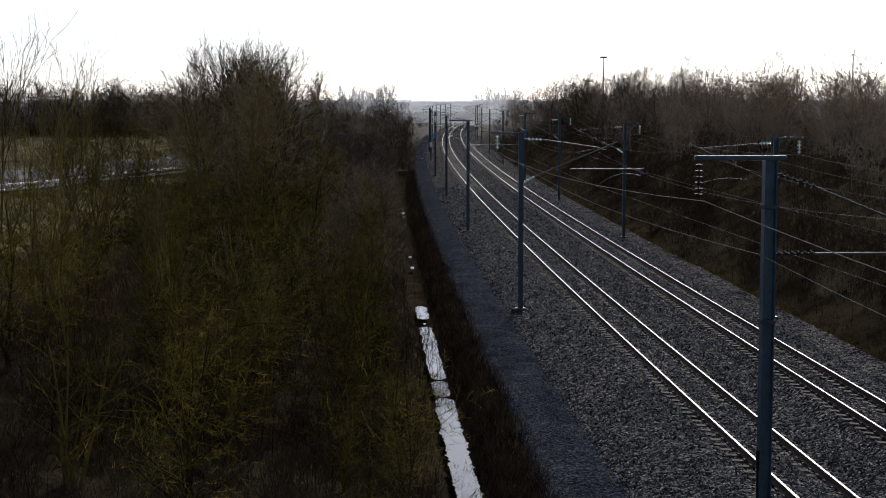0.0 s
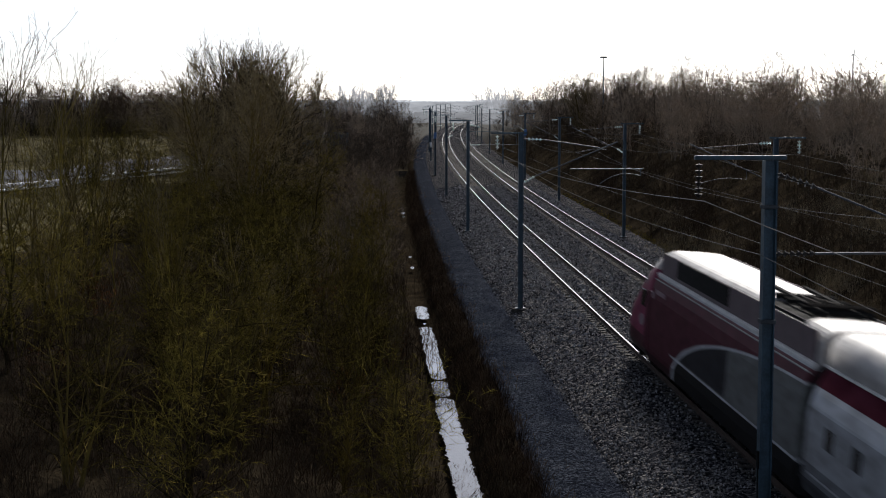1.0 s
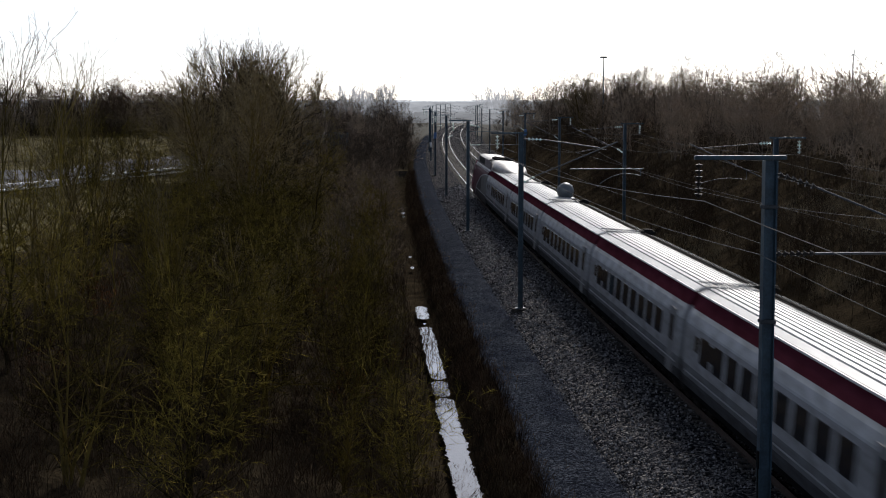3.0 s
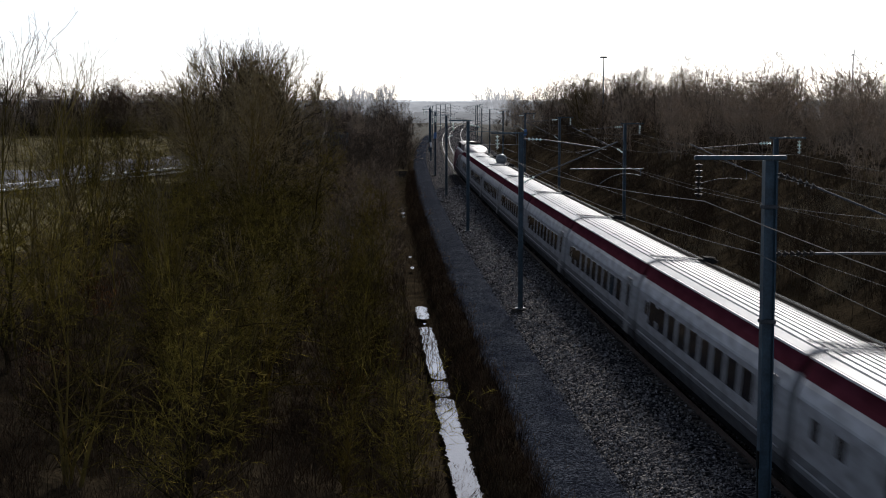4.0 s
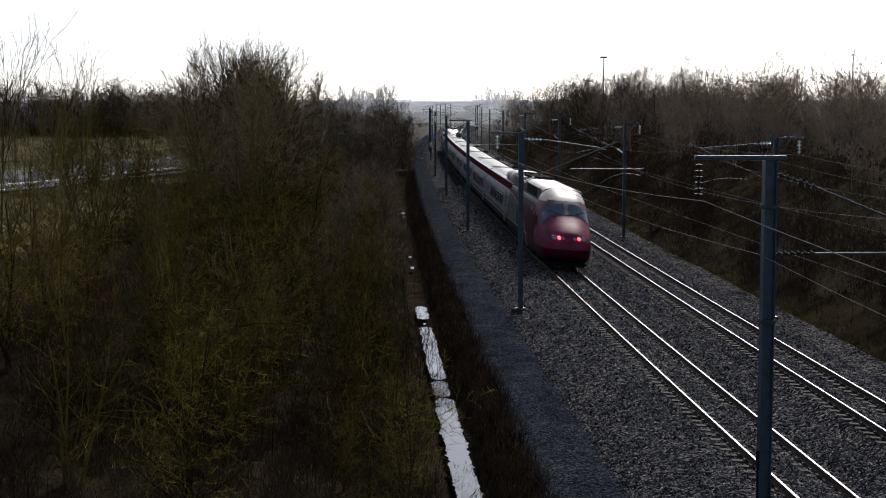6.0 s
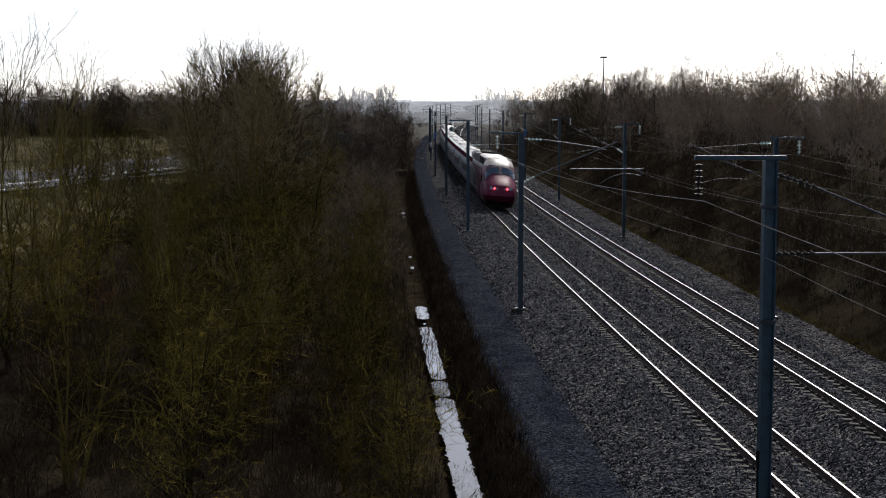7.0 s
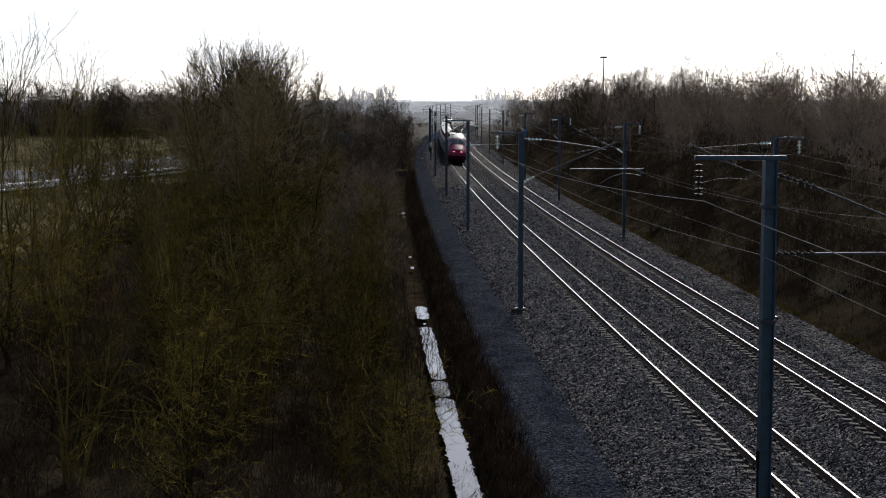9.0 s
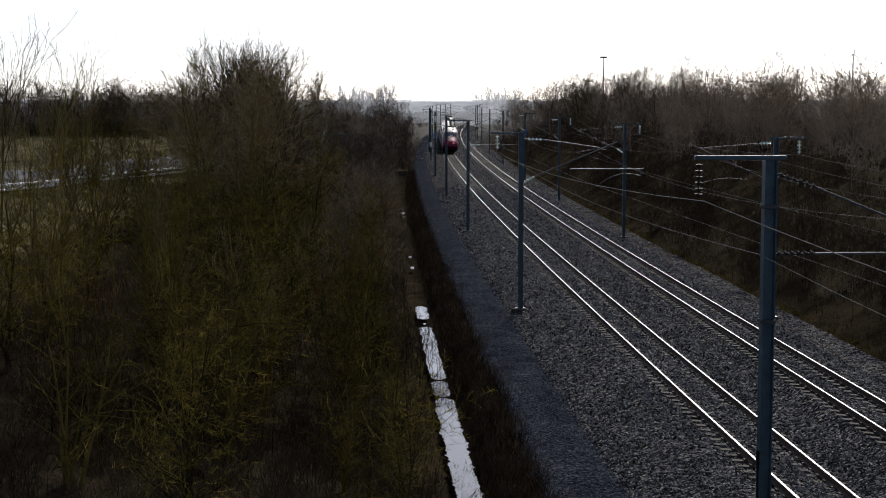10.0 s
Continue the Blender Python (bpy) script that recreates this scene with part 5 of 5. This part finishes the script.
def stalks():
    """Drowned grass standing in the ditch water, in drifts."""
    rs = np.random.RandomState(31)
    verts, faces = [], []
    for lo, hi, n in ((36, 45, 260), (53, 55.5, 260), (55, 60, 420), (62, 66, 60), (66, 79.4, 330)):
        for _ in range(n):
            s, o = rs.uniform(lo, hi), -9.8 + rs.uniform(-0.36, 0.36)
            v = at(s, o, -1.64)
            a, h, w_ = rs.uniform(0, 6.28), rs.uniform(0.03, 0.13), rs.uniform(0.006, 0.014)
            b = len(verts)
            for q in range(3):
                verts.append((v.x + w_ * math.cos(a + 2.09 * q), v.y + w_ * math.sin(a + 2.09 * q), v.z))
            verts.append((v.x + 1.3 * h * math.cos(a), v.y + 1.3 * h * math.sin(a), v.z + h))
            faces += [(b, b + 1, b + 3), (b + 1, b + 2, b + 3), (b + 2, b, b + 3)]
    tagged(part("water_grass", (verts, faces), M_STRAW), "drowned dead grass poking out of the ditch water", "dry grass", kind="stuff")


stalks()
tufts("dead_grass", "pale dry grass of the meadow", M_STRAW, 2200, lambda q: (100 + 110 * q.rand(), -q.uniform(20, 75)), 0.5, 9)


# ---- road over the bank, guard rail, fence ----
def build_guard_rail():
    path = [(-44, 62), (-36, 78), (-31, 88), (-27, 97), (-23.4, 109), (-20, 122), (-17.4, 134), (-15.5, 146)]
    pts = []
    for (x0, y0), (x1, y1) in zip(path[:-1], path[1:]):
        for q in range(5):
            pts.append((x0 + (x1 - x0) * q / 5, y0 + (y1 - y0) * q / 5))
    heights = [ground_z(*locate(x, y)) for x, y in pts]
    heights = [sum(heights[max(0, i - 3):i + 4]) / len(heights[max(0, i - 3):i + 4]) for i in range(len(heights))]
    ob = empty("guard_rail", Matrix(), "galvanised steel guard rail along the road", "guard rail")
    sec = [(0.0, -0.16), (0.04, -0.10), (0.0, -0.04), (0.0, 0.04), (0.04, 0.10), (0.0, 0.16), (-0.008, 0.16), (0.03, 0.10), (-0.008, 0.04), (-0.008, -0.04), (0.03, -0.10), (-0.008, -0.16)]
    for lift in (0.35, 0.66):
        rings = []
        for i, (x, y) in enumerate(pts):
            x2, y2 = pts[min(i + 1, len(pts) - 1)]
            x1, y1 = pts[max(i - 1, 0)]
            d = Vector((x2 - x1, y2 - y1, 0)).normalized()
            nn = Vector((d.y, -d.x, 0))
            rings.append([Vector((x, y, heights[i] + lift + c * 0.45)) + nn * a for a, c in sec])
        part("beam", loft(rings), M_RAILBEAM, ob)
    for i in range(0, len(pts), 1):
        bm = bmesh.new()
        x, y = pts[i]
        box(bm, (x - 0.07, y + 0.05, heights[i] + 0.35), (0.07, 0.07, 1.0))
        part("post", bm, M_STEEL, ob)
    # the road beyond
    verts, faces = [], []
    for i, (x, y) in enumerate(pts):
        x2, y2 = pts[min(i + 1, len(pts) - 1)]
        x1, y1 = pts[max(i - 1, 0)]
        d = Vector((x2 - x1, y2 - y1, 0)).normalized()
        nn = Vector((-d.y, d.x, 0))
        for w_ in (0.7, 4.5, 10.0):
            p = Vector((x, y, heights[i] + 0.16)) + nn * w_
            p.z = max(p.z, ground_z(*locate(p.x, p.y)) + 0.16)
            verts.append(p[:])
    for i in range(len(pts) - 1):
        for k in range(2):
            a = i * 3 + k
            faces.append((a, a + 1, a + 4, a + 3))
    tagged(part("road", (verts, faces), M_ROAD), "dark grey asphalt road on the bank", "road", kind="structure")


M_RAILBEAM = surf("guard_rail_zinc", (0.55, 0.555, 0.56), (0.72, 0.725, 0.73), 1.5, 0.6, 0.2, spec=0.3)
M_ROAD = surf("asphalt", (0.10, 0.10, 0.106), (0.19, 0.19, 0.20), 0.8, 0.95, fine=12, spec=0.0)
build_guard_rail()


def build_meadow():
    xs, ys = np.arange(-84, -13, 2.0), np.arange(66, 232, 3.0)
    verts = []
    for y in ys:
        for x in xs:
            s, o = locate(x, y)
            edge = x in (xs[0], xs[-1]) or y in (ys[0], ys[-1]) or x > -18 - max(0.04 * (y - 126), 0.03 * (126 - y))
            verts.append((x, y, ground_z(s, o) + (-0.4 if edge else 0.07)))
    k = len(xs)
    faces = [(i * k + j, i * k + j + 1, (i + 1) * k + j + 1, (i + 1) * k + j) for i in range(len(ys) - 1) for j in range(k - 1)]
    tagged(part("meadow", (verts, faces), M_MEADOW, smooth=True), "dull green winter meadow behind the road", "meadow", kind="structure")


M_MEADOW = surf("meadow_grass", (0.028, 0.025, 0.015), (0.145, 0.126, 0.075), 0.35, 0.95, bump=0.6, fine=14, bumpdist=0.1, spec=0.0)
build_meadow()


def build_fence():
    ob = empty("mesh_fence", Matrix(), "grey steel mesh fence on the bank", "fence")
    a, c = Vector((-13.6, 150, 0)), Vector((-11.6, 190, 0))
    n = 16
    tops = []
    for i in range(n + 1):
        p = a.lerp(c, i / n)
        z = ground_z(*locate(p.x, p.y))
        bm = bmesh.new()
        box(bm, (p.x, p.y, z + 0.95), (0.07, 0.07, 2.1))
        part("post", bm, M_STEEL, ob)
        tops.append((p, z))
    for (p, z), (q, y) in zip(tops[:-1], tops[1:]):
        lines = [[(p.x, p.y, z + h), (q.x, q.y, y + h)] for h in (0.1, 0.5, 0.9, 1.3, 1.7, 1.95)]
        lines += [[(p.x + (q.x - p.x) * k / 12, p.y + (q.y - p.y) * k / 12, z + 0.05), (p.x + (q.x - p.x) * k / 12, p.y + (q.y - p.y) * k / 12, z + 1.98)] for k in range(1, 12)]
        part("mesh_panel", wires(lines, 0.012, 3), M_STEEL, ob)


build_fence()


def build_headwall():
    ob = empty("culvert_headwall", along(214, -10.2, 0.0), "pale concrete culvert headwall at the end of the ditch", "headwall")
    bm = bmesh.new()
    box(bm, (0, 0, -1.35), (2.2, 0.3, 1.1), bev=0.03)
    part("wall", bm, M_CONCRETE, ob)
    bm = bmesh.new()
    box(bm, (0, -0.05, -0.72), (2.6, 0.36, 0.14), bev=0.03)
    part("coping", bm, M_COPING, ob, "yellowish concrete coping")


M_COPING = surf("coping_concrete", (0.25, 0.20, 0.10), (0.42, 0.35, 0.20), 3, 0.9, spec=0.1)
build_headwall()


# ---- far things ----
def wind_turbine(x, y, hub, radius, turn):
    ob = empty("wind_turbine", Matrix.Translation((x, y, 0)), "far white wind turbine on the horizon", "wind turbine", "wind turbines")
    bm = bmesh.new()
    tube(bm, (0, 0, -8), (0, 0, hub), 1.5, 0.9, 12)
    part("tower", bm, M_TURBINE, ob)
    bm = bmesh.new()
    box(bm, (0, 1.5, hub + 0.8), (2.4, 7, 2.4), bev=0.6)
    part("nacelle", bm, M_TURBINE, ob)
    for k in range(3):
        a = radians(turn + 120 * k)
        bm = bmesh.new()
        d = Vector((math.sin(a), 0, math.cos(a)))
        tube(bm, Vector((0, -3.6, hub + 0.8)), Vector((0, -3.6, hub + 0.8)) + d * radius, 0.7, 0.2, 6)
        part("blade", bm, M_TURBINE, ob)


M_TURBINE = surf("turbine_paint", (0.40, 0.41, 0.42), (0.5, 0.5, 0.5), 0.05, 0.6)
wind_turbine(608, 2300, 75, 18, 8)
wind_turbine(686, 3000, 66, 16, 50)


def lamp_pole(x, y, top):
    s, o = locate(x, y)
    g = ground_z(s, o)
    ob = empty("lamp_pole", Matrix.Translation((x, y, g)), "tall grey lighting pole above the wood", "lamp pole")
    bm = bmesh.new()
    tube(bm, (0, 0, -0.3), (0, 0, top - g), 0.10, 0.06, 10)
    part("pole", bm, M_STEEL, ob)
    bm = bmesh.new()
    box(bm, (0, 0, top - g), (0.95, 0.25, 0.22), bev=0.05)
    part("lamp_head", bm, M_STEEL2, ob)


lamp_pole(20.9, 202, 14.5)


def backdrop():
    """Far fields, a wood and rows of poplars, and the ridge behind them, aerial haze put in as grey glow."""
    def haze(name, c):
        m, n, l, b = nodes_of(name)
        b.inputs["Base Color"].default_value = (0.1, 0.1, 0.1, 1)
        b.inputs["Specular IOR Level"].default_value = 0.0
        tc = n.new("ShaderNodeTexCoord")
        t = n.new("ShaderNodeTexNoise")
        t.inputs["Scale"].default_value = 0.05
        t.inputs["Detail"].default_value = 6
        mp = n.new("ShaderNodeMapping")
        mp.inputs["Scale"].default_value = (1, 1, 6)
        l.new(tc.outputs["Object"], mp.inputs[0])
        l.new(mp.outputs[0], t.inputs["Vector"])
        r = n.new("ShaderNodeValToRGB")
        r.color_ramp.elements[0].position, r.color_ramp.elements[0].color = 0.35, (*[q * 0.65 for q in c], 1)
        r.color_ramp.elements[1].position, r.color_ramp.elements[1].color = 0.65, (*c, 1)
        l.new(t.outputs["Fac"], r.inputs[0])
        # The haze is given off by the surfaces themselves as emission.
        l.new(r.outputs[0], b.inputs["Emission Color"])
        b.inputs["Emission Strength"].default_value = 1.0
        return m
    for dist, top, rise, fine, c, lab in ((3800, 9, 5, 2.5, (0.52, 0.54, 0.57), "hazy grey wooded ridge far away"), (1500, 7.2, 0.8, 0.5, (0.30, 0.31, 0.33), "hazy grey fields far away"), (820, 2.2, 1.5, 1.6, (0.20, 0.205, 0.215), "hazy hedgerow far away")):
        verts, k = [], 700
        for i in range(k + 1):
            a = radians(-30 + 60 * i / k)
            z = top + rise * noise.noise(Vector((i * 0.03, dist, 2))) + fine * noise.noise(Vector((i * 0.9, 3, dist)))
            for zz in (-40, z):
                verts.append((dist * math.sin(a), dist * math.cos(a), zz))
        faces = [(2 * i, 2 * i + 2, 2 * i + 3, 2 * i + 1) for i in range(k)]
        tagged(part("backdrop", (verts, faces), haze("distant_haze_glow", tuple(q * HAZE for q in c))), lab, "backdrop", kind="structure")
    segs = []
    q = random.Random(41)
    for x0, x1, n, top in ((-62, -30, 26, 17), (21, 46, 18, 17)):
        for i in range(n):
            x = x0 + (x1 - x0) * (i + q.random()) / n
            h = top * q.uniform(0.75, 1.15)
            wood, twigs, tips = grow(q, height=h, stems=1, spread=0.5, r0=0.12, kids=(14, 5), twig_r=0.09, start=0.3, up=0.8)
            y = q.uniform(880, 960)
            for p0, p1, ra, rb in wood + twigs + tips:
                segs.append(((p0[0] + x, p0[1] + y, p0[2] - 4), (p1[0] + x, p1[1] + y, p1[2] - 4), ra, rb))
    tagged(part("backdrop", limbs(segs, 3), haze("poplar_haze_glow", tuple(v * HAZE for v in (0.25, 0.255, 0.27)))), "far rows of bare poplars in haze", "backdrop", kind="structure")


HAZE = 1.0
backdrop()


def motions():
    for i, car in enumerate(TRAIN):
        walk(car, car_rows(i))


motions()
